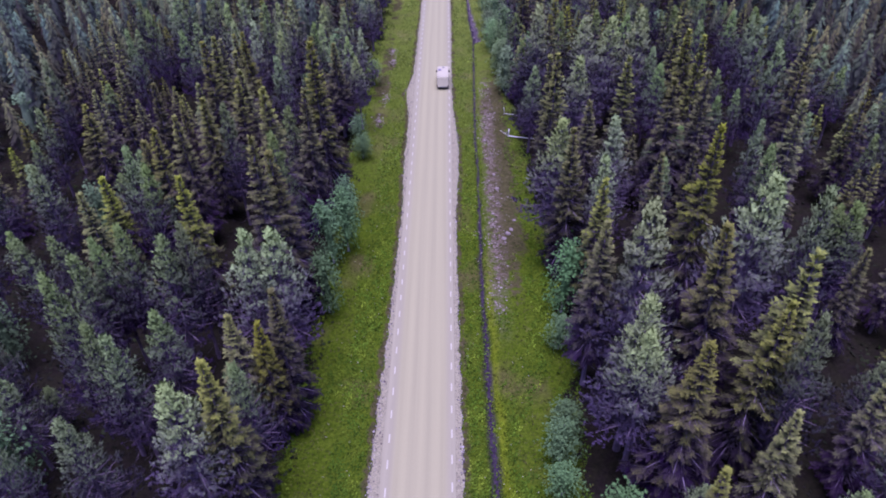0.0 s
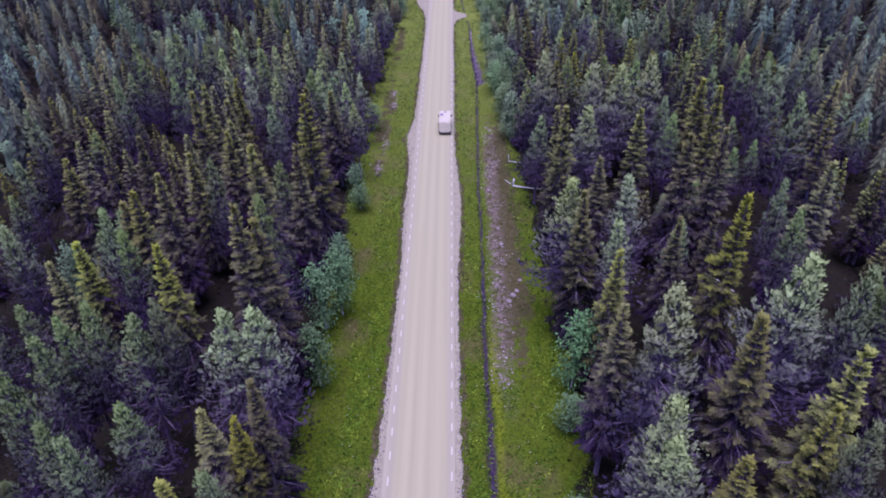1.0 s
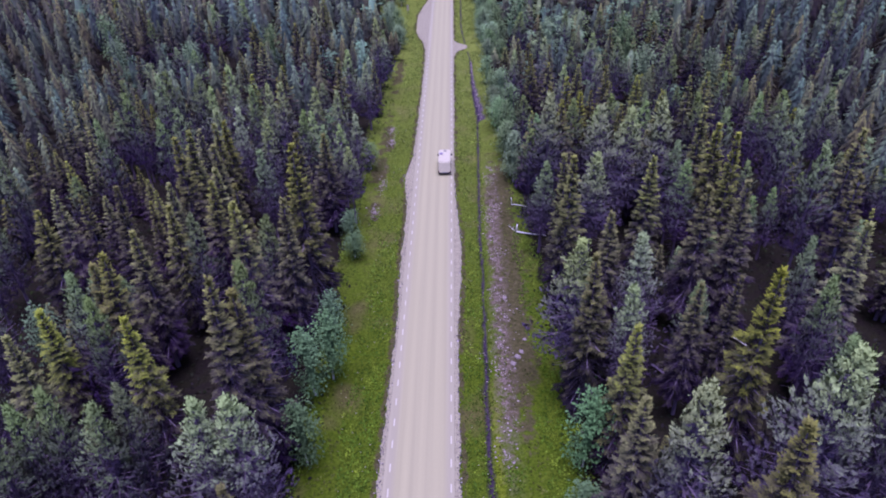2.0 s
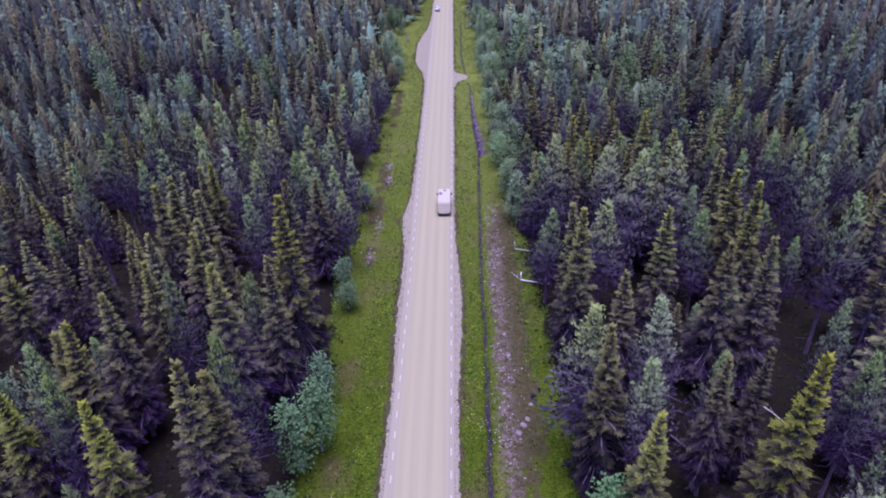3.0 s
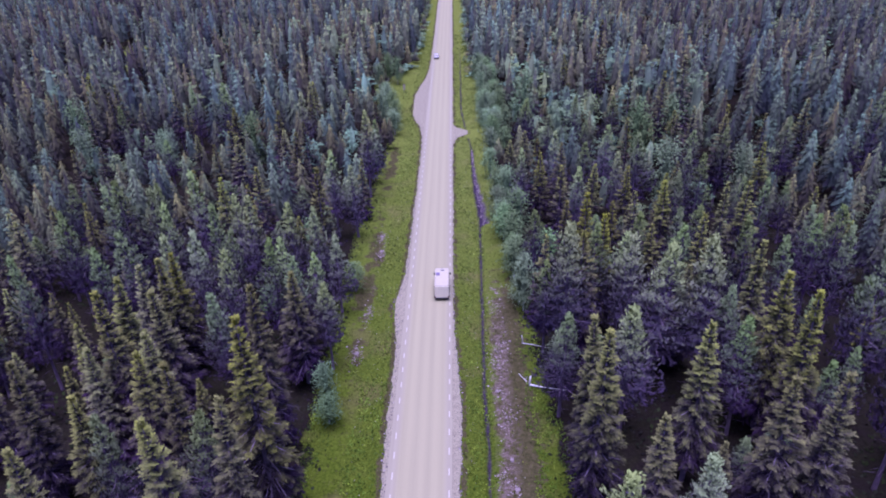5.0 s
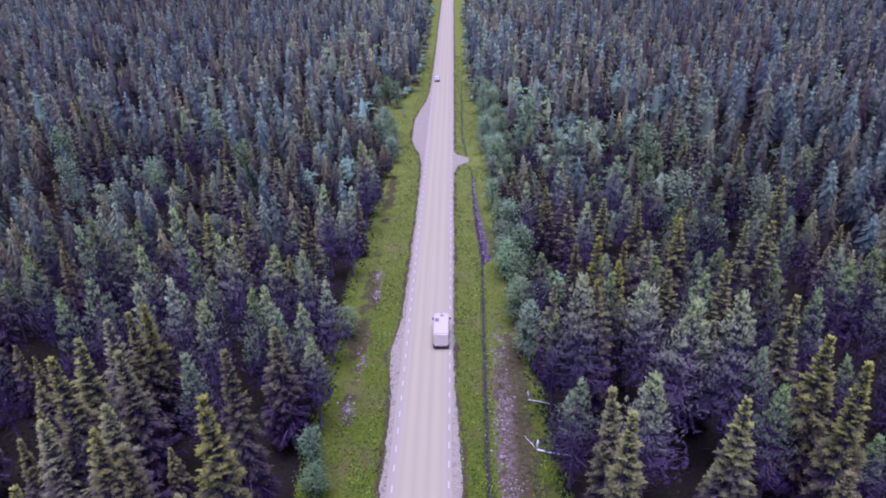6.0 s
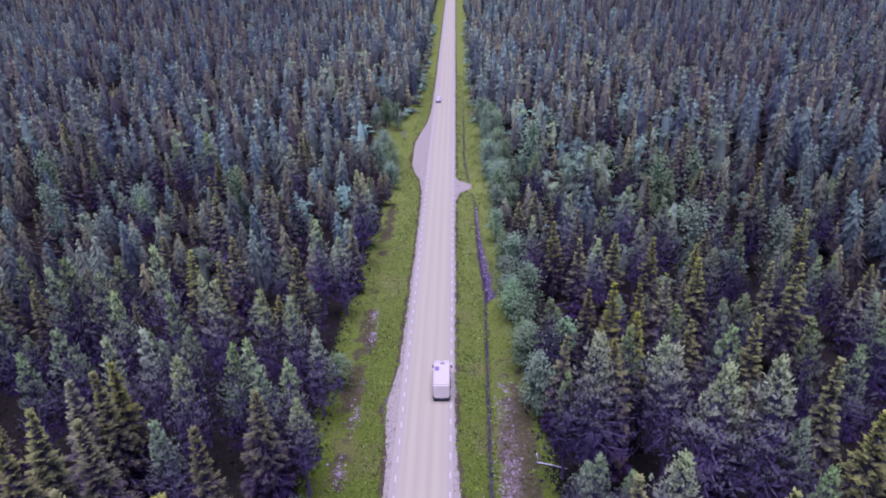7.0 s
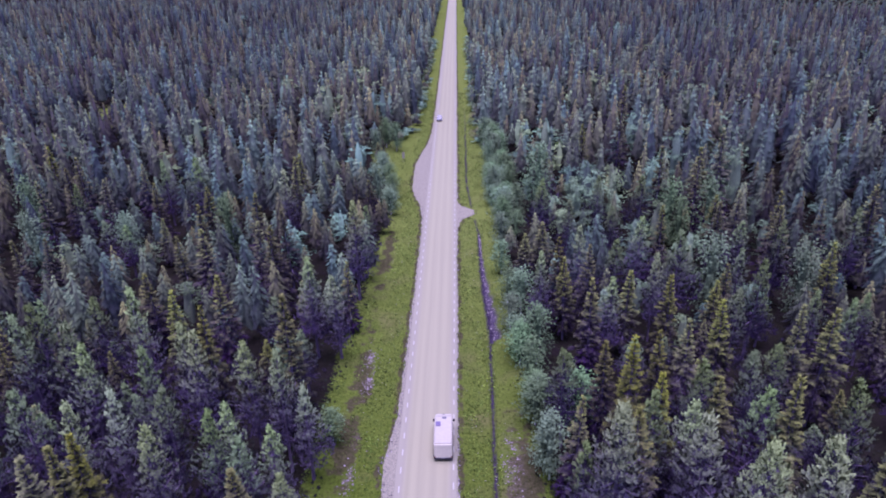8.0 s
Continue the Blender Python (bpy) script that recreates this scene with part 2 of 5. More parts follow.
le, re, di = along(LEFT_EDGE, Y) + wobble(Y, 1, 0.8, 5), along(RIGHT_EDGE, Y) + wobble(Y, 2, 0.8, 5), along(DITCH, Y) + wobble(Y, 5, 0.22, 4)
layers = {
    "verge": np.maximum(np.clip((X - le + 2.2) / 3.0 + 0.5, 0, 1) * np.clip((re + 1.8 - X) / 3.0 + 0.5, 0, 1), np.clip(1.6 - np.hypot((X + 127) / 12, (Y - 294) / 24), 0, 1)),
    "dry": np.clip(np.clip(1.15 - np.abs(X - di - 3.7) / 3.4, 0, 1) * np.clip((Y - 54) / 20, 0, 1) * np.clip((140 - Y) / 25, 0, 1)
    + (0.62 + wobble(Y, 41, 0.4, 9)) * np.clip(1.1 - np.abs(X + 13.2 + wobble(Y, 42, 1.0, 12)) / 2.4, 0, 1) * np.clip((200 - Y) / 10, 0, 1) * np.clip((Y - 96) / 14, 0.12, 1)
    + 0.62 * np.clip(1.1 - np.abs(X - along(RIGHT_GRAVEL, Y) - 0.35) / 0.7, 0, 1) + 0.66 * np.clip(1.1 - np.abs(X - along(LEFT_GRAVEL, Y) + 0.3) / 0.7, 0, 1), 0, 1),
    "stone": np.clip(1.3 - np.abs(X - di - 2.2 - wobble(Y, 8, 0.4, 6)) / 1.3, 0, 1) * np.clip((Y - 52) / 14, 0, 1) * np.clip((132 - Y) / 20, 0, 1)
    + 0.8 * sum(np.clip(1.4 - np.hypot((X - cx) / 0.5, (Y - cy) / 1.3), 0, 1) for cx, cy in ((-12.6, 144.5), (-12.3, 138.5), (-13.1, 110.2), (-12.4, 120.5), (-12.5, 127.0)))
    + sum(np.clip(1.5 - np.hypot((X - cx) / 1.1, (Y - cy) / 5), 0, 1) for cx, cy in ((6.0, 291), (5.4, 268), (-12.2, 348))),
    "wet": np.exp(-((X - di - 0.08 * ditch_bed(Y)) / (0.22 + 0.27 * np.clip((64 - Y) / 16, 0, 1) + 0.12 * ditch_bed(Y) + wobble(Y, 31, 0.14, 2.6))) ** 4) * np.clip((Y - 15) / 5, 0, 1) * np.where(np.abs(Y - 201) < 4, 0.0, 1.0) * np.clip((310 - Y) / 50, 0, 1),
    "moss": 0.8 * np.exp(-((X - di - 0.85 - wobble(Y, 51, 0.4, 3)) / 0.5) ** 2) * np.clip((74 - Y) / 12, 0, 1),
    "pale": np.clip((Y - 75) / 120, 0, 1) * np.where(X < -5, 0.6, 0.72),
    "bed": np.clip(1.4 - np.abs(X - di - 0.5 * ditch_bed(Y)) / np.maximum(0.55 * ditch_bed(Y), 0.05), 0, 1) * (ditch_bed(Y) > 0.05),
}
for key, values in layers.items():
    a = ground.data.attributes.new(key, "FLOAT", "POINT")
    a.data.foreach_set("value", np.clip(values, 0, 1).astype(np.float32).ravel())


# ---- road ----
def asphalt_material():
    m, t, b = material("worn_pale_asphalt", 0.85, 0.25)
    pos = t.nodes.new("ShaderNodeSeparateXYZ")
    t.links.new(t.nodes.new("ShaderNodeTexCoord").outputs["Object"], pos.inputs[0])
    streak = noise_tex(t, 1.0, 4, 0.6, stretch=(2.2, 0.03, 1))
    col = ramp(t, streak, [(0.3, (0.188, 0.177, 0.098)), (0.7, (0.216, 0.203, 0.112))])
    # two pairs of polished wheel tracks
    wave = t.nodes.new("ShaderNodeMath")
    wave.operation = "COSINE"
    mul = t.nodes.new("ShaderNodeMath")
    mul.operation = "MULTIPLY_ADD"
    mul.inputs[1].default_value, mul.inputs[2].default_value = 4.05, 0.55
    t.links.new(pos.outputs["X"], mul.inputs[0])
    t.links.new(mul.outputs[0], wave.inputs[0])
    fac = node(t, "ShaderNodeMapRange")
    fac.inputs["From Min"].default_value, fac.inputs["To Max"].default_value = -1, 0.5
    t.links.new(wave.outputs[0], fac.inputs["Value"])
    col = mix(t, fac.outputs["Result"], col, (0.246, 0.232, 0.126))
    # cooler, less driven margins
    off = t.nodes.new("ShaderNodeMath")
    off.operation = "ADD"
    off.inputs[1].default_value = 3.22
    t.links.new(pos.outputs["X"], off.inputs[0])
    far_out = t.nodes.new("ShaderNodeMath")
    far_out.operation = "ABSOLUTE"
    t.links.new(off.outputs[0], far_out.inputs[0])
    margin = node(t, "ShaderNodeMapRange")
    margin.inputs["From Min"].default_value, margin.inputs["From Max"].default_value, margin.inputs["To Max"].default_value = 2.35, 2.95, 0.85
    t.links.new(far_out.outputs[0], margin.inputs["Value"])
    col = mix(t, margin.outputs["Result"], col, ramp(t, streak, [(0.3, (0.168, 0.155, 0.106)), (0.7, (0.208, 0.192, 0.130))]))
    grain = noise_tex(t, 14, 6, 0.75)
    col = mix(t, 0.15, col, ramp(t, grain, [(0.3, (0.12, 0.11, 0.085)), (0.7, (0.3, 0.28, 0.21))]))
    t.links.new(col, b.inputs["Base Color"])
    bump(t, b, grain, 0.3, 0.01)
    return m


def gravel_material():
    m, t, b = material("pale_gravel", 0.95, 0.15)
    n, big = noise_tex(t, 5, 6, 0.8), noise_tex(t, 1.3, 6, 0.7)
    col = ramp(t, n, [(0.36, (0.05, 0.042, 0.038)), (0.46, (0.17, 0.156, 0.106)), (0.60, (0.23, 0.212, 0.142)), (0.8, (0.31, 0.287, 0.190))])
    col = mix(t, ramp(t, big, [(0.48, (0, 0, 0)), (0.68, (0.7, 0.7, 0.7))]), col, (0.118, 0.102, 0.072))
    t.links.new(col, b.inputs["Base Color"])
    bump(t, b, n, 0.8, 0.05)
    return m


def strip(name, ys, a, b_side, z, mat, drop=0.1):
    """A long low slab between two edges."""
    n = len(ys)
    v = [(x, y, zz) for xs, zz in ((a, z - drop), (a + 0.05, z), (b_side - 0.05, z), (b_side, z - drop)) for x, y in zip(xs, ys)]
    f = [(k * n + i, (k + 1) * n + i, (k + 1) * n + i + 1, k * n + i + 1) for k in range(3) for i in range(n - 1)]
    ob = mesh_object(name, v, f, mat)
    return ob


def eased(table, y):
    return sum(along(table, y + d) for d in (-3, -1.5, 0, 1.5, 3)) / 5


ys = np.concatenate([np.arange(-60, 20, 4.0), np.arange(20, 300, 0.35), np.arange(300, 1200, 10.0)])
one = np.ones_like(ys)
gravel = strip("gravel_shoulder", ys, eased(LEFT_GRAVEL, ys) + wobble(ys, 11, 0.24, 1.6), along(RIGHT_GRAVEL, ys) + wobble(ys, 12, 0.26, 1.2), -0.01 * one[0], gravel_material(), 0.14)
tagged(gravel, "pale loose gravel shoulders with a lay-by and a side track", "road shoulder", kind="structure")
road = strip("road", ys, -6.95 * one + wobble(ys, 13, 0.07, 0.9), 0.28 * one + wobble(ys, 14, 0.06, 0.9), 0.03, asphalt_material(), 0.06)
tagged(road, "straight pale worn asphalt country road with faint wheel tracks", "road", kind="structure")

paint, pt, pb = material("worn_white_paint", 0.7, 0.3)
pn = noise_tex(pt, 12, 5, 0.7)
pt.links.new(ramp(pt, pn, [(0.3, (0.22, 0.207, 0.165)), (0.55, (0.32, 0.302, 0.24))]), pb.inputs["Base Color"])
dash_mesh = None
for side in (LINE_LEFT, LINE_RIGHT):
    start = 33.9 if side == LINE_LEFT else 34.4
    for k in range(-4, 92):
        y = start + 3 * k
        if dash_mesh is None:
            d = mesh_object("edge_dash", [(-0.07, -0.5, 0), (0.07, -0.5, 0), (0.07, 0.5, 0), (-0.07, 0.5, 0), (-0.07, -0.5, 0.006), (0.07, -0.5, 0.006), (0.07, 0.5, 0.006), (-0.07, 0.5, 0.006)], [(4, 5, 6, 7), (0, 1, 5, 4), (1, 2, 6, 5), (2, 3, 7, 6), (3, 0, 4, 7)], paint, road)
            dash_mesh = d.data
        else:
            d = new("edge_dash", dash_mesh)
            d.parent = road
        d.location = (side, y, 0.031)


# ---- trees ----
def unit(v):
    return v / np.maximum(np.linalg.norm(v, axis=-1, keepdims=True), 1e-6)


def kites(base, way, length, width, side, painted_lit=(0.2, 0.8)):
    """Leaf-shaped quads, (n, 4, 4): three coordinates and how light the shoot is painted, from its foot to its tip."""
    s = side * (width / 2)[:, None]
    mid = base + way * (0.5 * length)[:, None]
    q = np.stack([base, mid + s, base + way * length[:, None], mid - s], 1)
    a, b = painted_lit
    lit_level = np.stack([np.full(len(q), v) for v in (a, 0.5 * a + 0.5 * b, b, 0.5 * a + 0.5 * b)], 1)
    return np.concatenate([q, lit_level[..., None]], 2)


def gather(out, inner=None, lit_level=0.0):
    """All quads, and which of them belong to the closed inner body."""
    loose = np.concatenate(out)
    if inner is None:
        return loose, np.zeros(len(loose))
    inner = np.concatenate([inner, np.full(inner.shape[:2] + (1,), lit_level)], 2)
    return np.concatenate([loose, inner]), np.concatenate([np.zeros(len(loose)), np.ones(len(inner))])


def rounded(q, share=0.7, crest=1.3):
    """Quads turned to face out of the crown, and corner normals that follow the crown's round outline."""
    q = q.copy()
    p = q[..., :3]
    out = unit(np.concatenate([p[..., :2], np.zeros(p.shape[:2] + (1,))], 2))
    z = p[..., 2]
    out[..., 2] = 0.2 + crest * np.clip((z - z.min()) / (z.max() - z.min()), 0, 1) ** 2
    out = unit(out)
    flat = unit(np.cross(p[:, 2] - p[:, 0], p[:, 3] - p[:, 1]))
    turn = (flat * (out.mean(1) + np.array([0, 0, 0.9]))).sum(1) < 0
    q[turn] = q[turn][:, [0, 3, 2, 1]]
    out[turn] = out[turn][:, [0, 3, 2, 1]]
    flat[turn] *= -1
    return q, unit(share * out + (1 - share) * flat[:, None, :])


def boughs(rng, h, r, low, whorls, per, power, lift, crest, sweep, sag):
    """Where a conifer's boughs start and how they run: whorl by whorl, some long, some short, fuller on one side."""
    lean, twist = rng.uniform(0, 6.28), rng.uniform(-2.5, 2.5)
    lots = []
    for i in range(whorls):
        n = per if i < 0.8 * whorls else max(4, per - 1)
        u = np.clip((i + rng.uniform(-0.5, 0.5, n)) / (whorls - 0.5), 0, 0.985)
        az = rng.uniform(0, 6.28) + np.arange(n) * 6.28 / n + rng.normal(0, 0.3, n)
        lots.append(np.stack([u, az], 1))
    u, az = np.concatenate(lots).T
    n = len(u)
    lobe = 1 + 0.2 * np.sin(az + lean + twist * u)
    L = (r * (1 - u) ** power * rng.uniform(0.6, 1.2, n) * lobe + 0.14) * np.clip(0.62 + 3.5 * u, 0, 1)
    el = lift + (crest - lift) * u ** 1.5 + rng.normal(0, 0.1, n)
    outw = np.stack([np.cos(az), np.sin(az), 0 * az], 1)
    side = np.stack([-np.sin(az), np.cos(az), 0 * az], 1)
    zz = low + u * (h - low)

    def axis(s):
        rise = L * (s * np.sin(el) - sag * (1 - u) * s * s + sweep * (1 - u) * s ** 4)
        return outw * (L * s * np.cos(el))[:, None] + np.array([0, 0, 1.0]) * (zz + rise)[:, None]
    return u, L, side, axis


def wood(axis, u, L, side, reach=0.9):
    """The bare inner part of each bough."""
    foot, tip = axis(0.0), axis(reach)
    way = tip - foot
    length = np.linalg.norm(way, axis=1)
    keep = u < 0.9
    return kites(foot, unit(way), length, 0.03 + 0.022 * L, unit(side + np.array([0, 0, 0.25])))[keep]


def inner_shade_twigs(rng, axis, u, L, side, count):
    """Dark twigs along each bough's inner half, with the crown's inner shade put into their colour."""
    n, out = len(u), []
    for k in range(count):
        p = axis((k + 0.6) * 0.55 / count)
        way = unit(rng.normal(0, 0.6, (n, 3)) + side * rng.choice((-1.0, 1.0), n)[:, None] - np.array([0, 0, 0.45]))
        tl = (0.3 + 0.22 * L) * rng.uniform(0.7, 1.3, n)
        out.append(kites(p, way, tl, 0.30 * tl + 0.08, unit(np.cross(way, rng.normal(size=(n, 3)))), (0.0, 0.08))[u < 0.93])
    return np.concatenate(out)


def leader(rng, out, h, spread=0.3):
    """The top shoot with its ring of side shoots."""
    way = unit(np.concatenate([np.array([[0, 0, 1.0]] * 2), np.stack([rng.normal(0, spread, 5), rng.normal(0, spread, 5), np.ones(5)], 1)]))
    out.append(kites(np.array([[0, 0, h - 0.85]] * 7), way, rng.uniform(0.5, 0.85, 7), np.full(7, 0.17), unit(np.cross(way, rng.normal(size=(7, 3)))), (0.7, 1.0)))


UP = np.array([0, 0, 1.0])


def spruce_crown(rng, h, r, low, whorls, per, twigs, full=1.0, curtain=2):
    """Drooping boughs: a green finger along the outer part of each, side twigs like a comb, and hanging shoots below."""
    u, L, side, axis = boughs(rng, h, r, low, whorls, per, 1.0, -0.40, 0.80, 0.22, 0.30)
    n, out = len(u), []
    s0 = 0.50 * (1 - u) ** 0.7 * rng.uniform(0.75, 1.2, n)
    lit_level = rng.normal(0, 0.08, n)

    def at_share(q):
        """A point part of the way along each bough's green stretch."""
        s = s0 + (1 - s0) * q
        k = np.floor(s * 4).astype(int).clip(0, 3)
        marks = np.stack([axis(0.25 * j) for j in range(5)])
        f = (s * 4 - k)[:, None]
        i = np.arange(n)
        return marks[k, i] * (1 - f) + marks[k + 1, i] * f
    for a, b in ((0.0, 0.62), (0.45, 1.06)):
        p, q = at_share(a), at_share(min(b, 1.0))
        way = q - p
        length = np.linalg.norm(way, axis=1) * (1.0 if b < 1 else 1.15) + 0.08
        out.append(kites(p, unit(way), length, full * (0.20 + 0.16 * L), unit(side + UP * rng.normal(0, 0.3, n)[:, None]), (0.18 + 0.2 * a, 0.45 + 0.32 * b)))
        # Painted shade: boughs darken towards the crown's foot, lighten towards its top.
        out[-1][..., 3] += (1.1 * (u - 0.62) + lit_level)[:, None]
    for k in range(twigs):
        q = (k + rng.uniform(0.0, 0.8)) / twigs
        p, spine = at_share(q), unit(at_share(1.0) - at_share(0.0))
        for sg in (-1, 1):
            way = unit(spine * rng.uniform(0.6, 1.0, n)[:, None] + side * (sg * rng.uniform(0.45, 1.0, n))[:, None] + UP * rng.uniform(-0.65, 0.05, n)[:, None] * (1 - u)[:, None])
            tl = (0.26 + 0.26 * L * (1 - 0.55 * q)) * rng.uniform(0.7, 1.3, n)
            flat = unit(np.cross(way, UP + side * (sg * 0.3) + rng.normal(0, 0.35, (n, 3))))
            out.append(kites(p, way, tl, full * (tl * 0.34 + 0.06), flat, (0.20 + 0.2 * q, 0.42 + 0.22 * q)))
            out[-1][..., 3] += (1.1 * (u - 0.62) + lit_level)[:, None]
    for k in range(curtain):
        p = at_share(rng.uniform(0.0, 0.75))
        way = unit(rng.normal(0, 0.25, (n, 3)) - UP)
        tl = (0.22 + 0.2 * L) * rng.uniform(0.7, 1.3, n)
        out.append(kites(p, way, tl, tl * 0.45 + 0.05, unit(np.cross(way, rng.normal(size=(n, 3)))), (0.1, 0.3))[u < 0.85])
    leader(rng, out, h)
    for q in out:
        q[..., 3] = np.clip(q[..., 3], 0, 1)
    out.append(inner_shade_twigs(rng, axis, u, L, side, curtain))
    return gather(out), wood(axis, u, L, side)


def pine_crown(rng, h, r, low, whorls, per, tufts, brush, full=1.0):
    """Upswept boughs that end in soft brushes of long needles."""
    u, L, side, axis = boughs(rng, h, r, low, whorls, per, 0.92, 0.0, 1.0, 0.30, 0.06)
    n, out = len(u), []
    lit_level = rng.normal(0, 0.10, n)
    for k in range(tufts):
        s = 1.0 if k == 0 else rng.uniform(0.40, 1.0)
        off = 0.0 if k == 0 else 0.34
        p = axis(s) + side * (off * L * rng.uniform(-1, 1, n))[:, None] + UP * (rng.uniform(-0.1, 0.2, n) * (1 if k else 0))[:, None]
        spine = unit(axis(1.0) - axis(0.5))
        for j in range(brush):
            way = unit(spine * rng.uniform(0.2, 0.9, n)[:, None] + UP * rng.uniform(0.35, 1.2, n)[:, None] + rng.normal(0, 0.42, (n, 3)))
            tl = full * (0.30 + 0.07 * L) * rng.uniform(0.7, 1.35, n)
            foot = p - way * 0.08 + rng.normal(0, 0.13, (n, 3))
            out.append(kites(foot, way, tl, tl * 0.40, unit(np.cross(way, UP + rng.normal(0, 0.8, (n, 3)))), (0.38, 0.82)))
            # Light on top and violet shade below are put into the colour.
            out[-1][..., 3] += (1.6 * (u - 0.60) + lit_level)[:, None]
    leader(rng, out, h, 0.45)
    for q in out:
        q[..., 3] = np.clip(q[..., 3], 0, 1)
    out.append(inner_shade_twigs(rng, axis, u, L, side, 3))
    return gather(out), wood(axis, u, L, side, 0.95)


def core(rng, low, h, radius, rings, sides, skew=0.14):
    """The dense inner needles: a ragged closed body that the light does not pass."""
    zs = np.linspace(low, h, rings + 1)
    a = np.arange(sides) * 6.28318 / sides + rng.uniform(0, 6)
    ring = []
    for z in zs:
        rr = radius((z - low) / (h - low)) * rng.uniform(1 - 2 * skew, 1 + skew, sides)
        ring.append(np.stack([rr * np.cos(a), rr * np.sin(a), z + rng.uniform(-0.3, 0.3, sides) * (h - low) / rings], 1))
    return np.concatenate([np.stack([p, np.roll(p, -1, 0), np.roll(q, -1, 0), q], 1) for p, q in zip(ring[:-1], ring[1:])])


def slim_crown(rng, h, r, low, rows, per, power, steep):
    """A crown for trees farther off: slim sprays pointing out and down round a dense body."""
    out = []
    lean = rng.uniform(0, 6.28)
    for i in range(rows):
        u = np.clip((i + rng.uniform(-0.5, 0.5, per)) / (rows - 0.3), 0, 0.96)
        az = rng.uniform(0, 6.28) + np.arange(per) * 6.28 / per + rng.normal(0, 0.25, per)
        reach = (r * (1 - u) ** power * np.minimum(1, 0.65 + 2.5 * u) * (1 + 0.18 * np.sin(az + lean)) + 0.12) * rng.uniform(0.7, 1.2, per)
        outw = np.stack([np.cos(az), np.sin(az), 0 * az], 1)
        z = low + u * (h - low)
        tip = outw * reach[:, None] + UP * z[:, None]
        foot = outw * (0.3 * reach)[:, None] + UP * np.minimum(z + steep * reach * rng.uniform(0.5, 1.1, per) + 0.25, h)[:, None]
        L = np.linalg.norm(tip - foot, axis=1)
        side = unit(np.stack([-np.sin(az), np.cos(az), rng.normal(0, 0.3, per)], 1))
        q = kites(foot, unit(tip - foot), L, reach * (3.6 / per) * rng.uniform(0.7, 1.2, per) + 0.12, side)
        # Shade in the colour: dark at the crown's foot, light near the tip.
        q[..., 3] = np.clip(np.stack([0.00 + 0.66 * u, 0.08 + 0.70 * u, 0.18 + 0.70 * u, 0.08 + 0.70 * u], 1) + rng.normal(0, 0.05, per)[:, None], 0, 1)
        out.append(q)
    spike = unit(np.array([[0, 0, 1.0]] * 3) + rng.normal(0, 0.1, (3, 3)))
    out.append(kites(np.array([[0, 0, h - 1.5]] * 3), spike, np.full(3, 1.6), np.full(3, 0.34), unit(np.cross(spike, rng.normal(size=(3, 3)))), (0.6, 0.9)))
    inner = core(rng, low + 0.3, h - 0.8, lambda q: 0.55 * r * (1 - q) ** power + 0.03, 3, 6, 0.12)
    # The inner body is kept darker, as painted shade.
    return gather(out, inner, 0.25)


def birch_crown(rng, h, r, low, leaves, size):
    """A tall egg of small hanging leaves in bunches."""
    out = []
    bunches = max(8, leaves // 14)
    u = rng.uniform(0, 1, bunches) ** 0.9
    az = rng.uniform(0, 6.28, bunches)
    prof = np.sin(np.pi * np.clip(0.12 + 0.86 * u, 0, 1)) ** 0.7
    rad = r * prof * rng.uniform(0.45, 1.0, bunches)
    c = np.stack([rad * np.cos(az), rad * np.sin(az), low + u * (h - low - 0.4)], 1)
    n = leaves
    pick = rng.integers(0, bunches, n)
    p = c[pick] + rng.normal(0, 1, (n, 3)) * np.array([0.42, 0.42, 0.36])
    p[:, 2] = np.minimum(p[:, 2], h)
    way = unit(rng.normal(0, 0.7, (n, 3)) + np.array([0, 0, -0.5]) + unit(p - np.array([0, 0, h * 0.5])) * 0.6)
    L = size * rng.uniform(0.7, 1.4, n)
    face = unit(p - np.array([0, 0, low + 0.3 * (h - low)])) + np.array([0, 0, 0.5])
    out.append(kites(p, way, L, L * 0.7, unit(np.cross(way, face + rng.normal(0, 0.45, (n, 3)))), (0.5, 1.0)))
    inner = core(rng, low + 0.5, h - 0.6, lambda q: 0.3 * r * max(math.sin(3.14 * (0.12 + 0.86 * q)), 0.02) ** 0.7, 5, 7, 0.2)
    limbs = kites(np.stack([0 * az, 0 * az, c[:, 2] - rad * 0.6], 1), unit(c - np.stack([0 * az, 0 * az, c[:, 2] - rad * 0.6], 1)), rad * 1.1, np.full(bunches, 0.05), unit(np.cross(c, np.array([0, 0, 1.0]))))
    out.append(limbs[: bunches // 2])
    return gather(out, inner, 0.4)


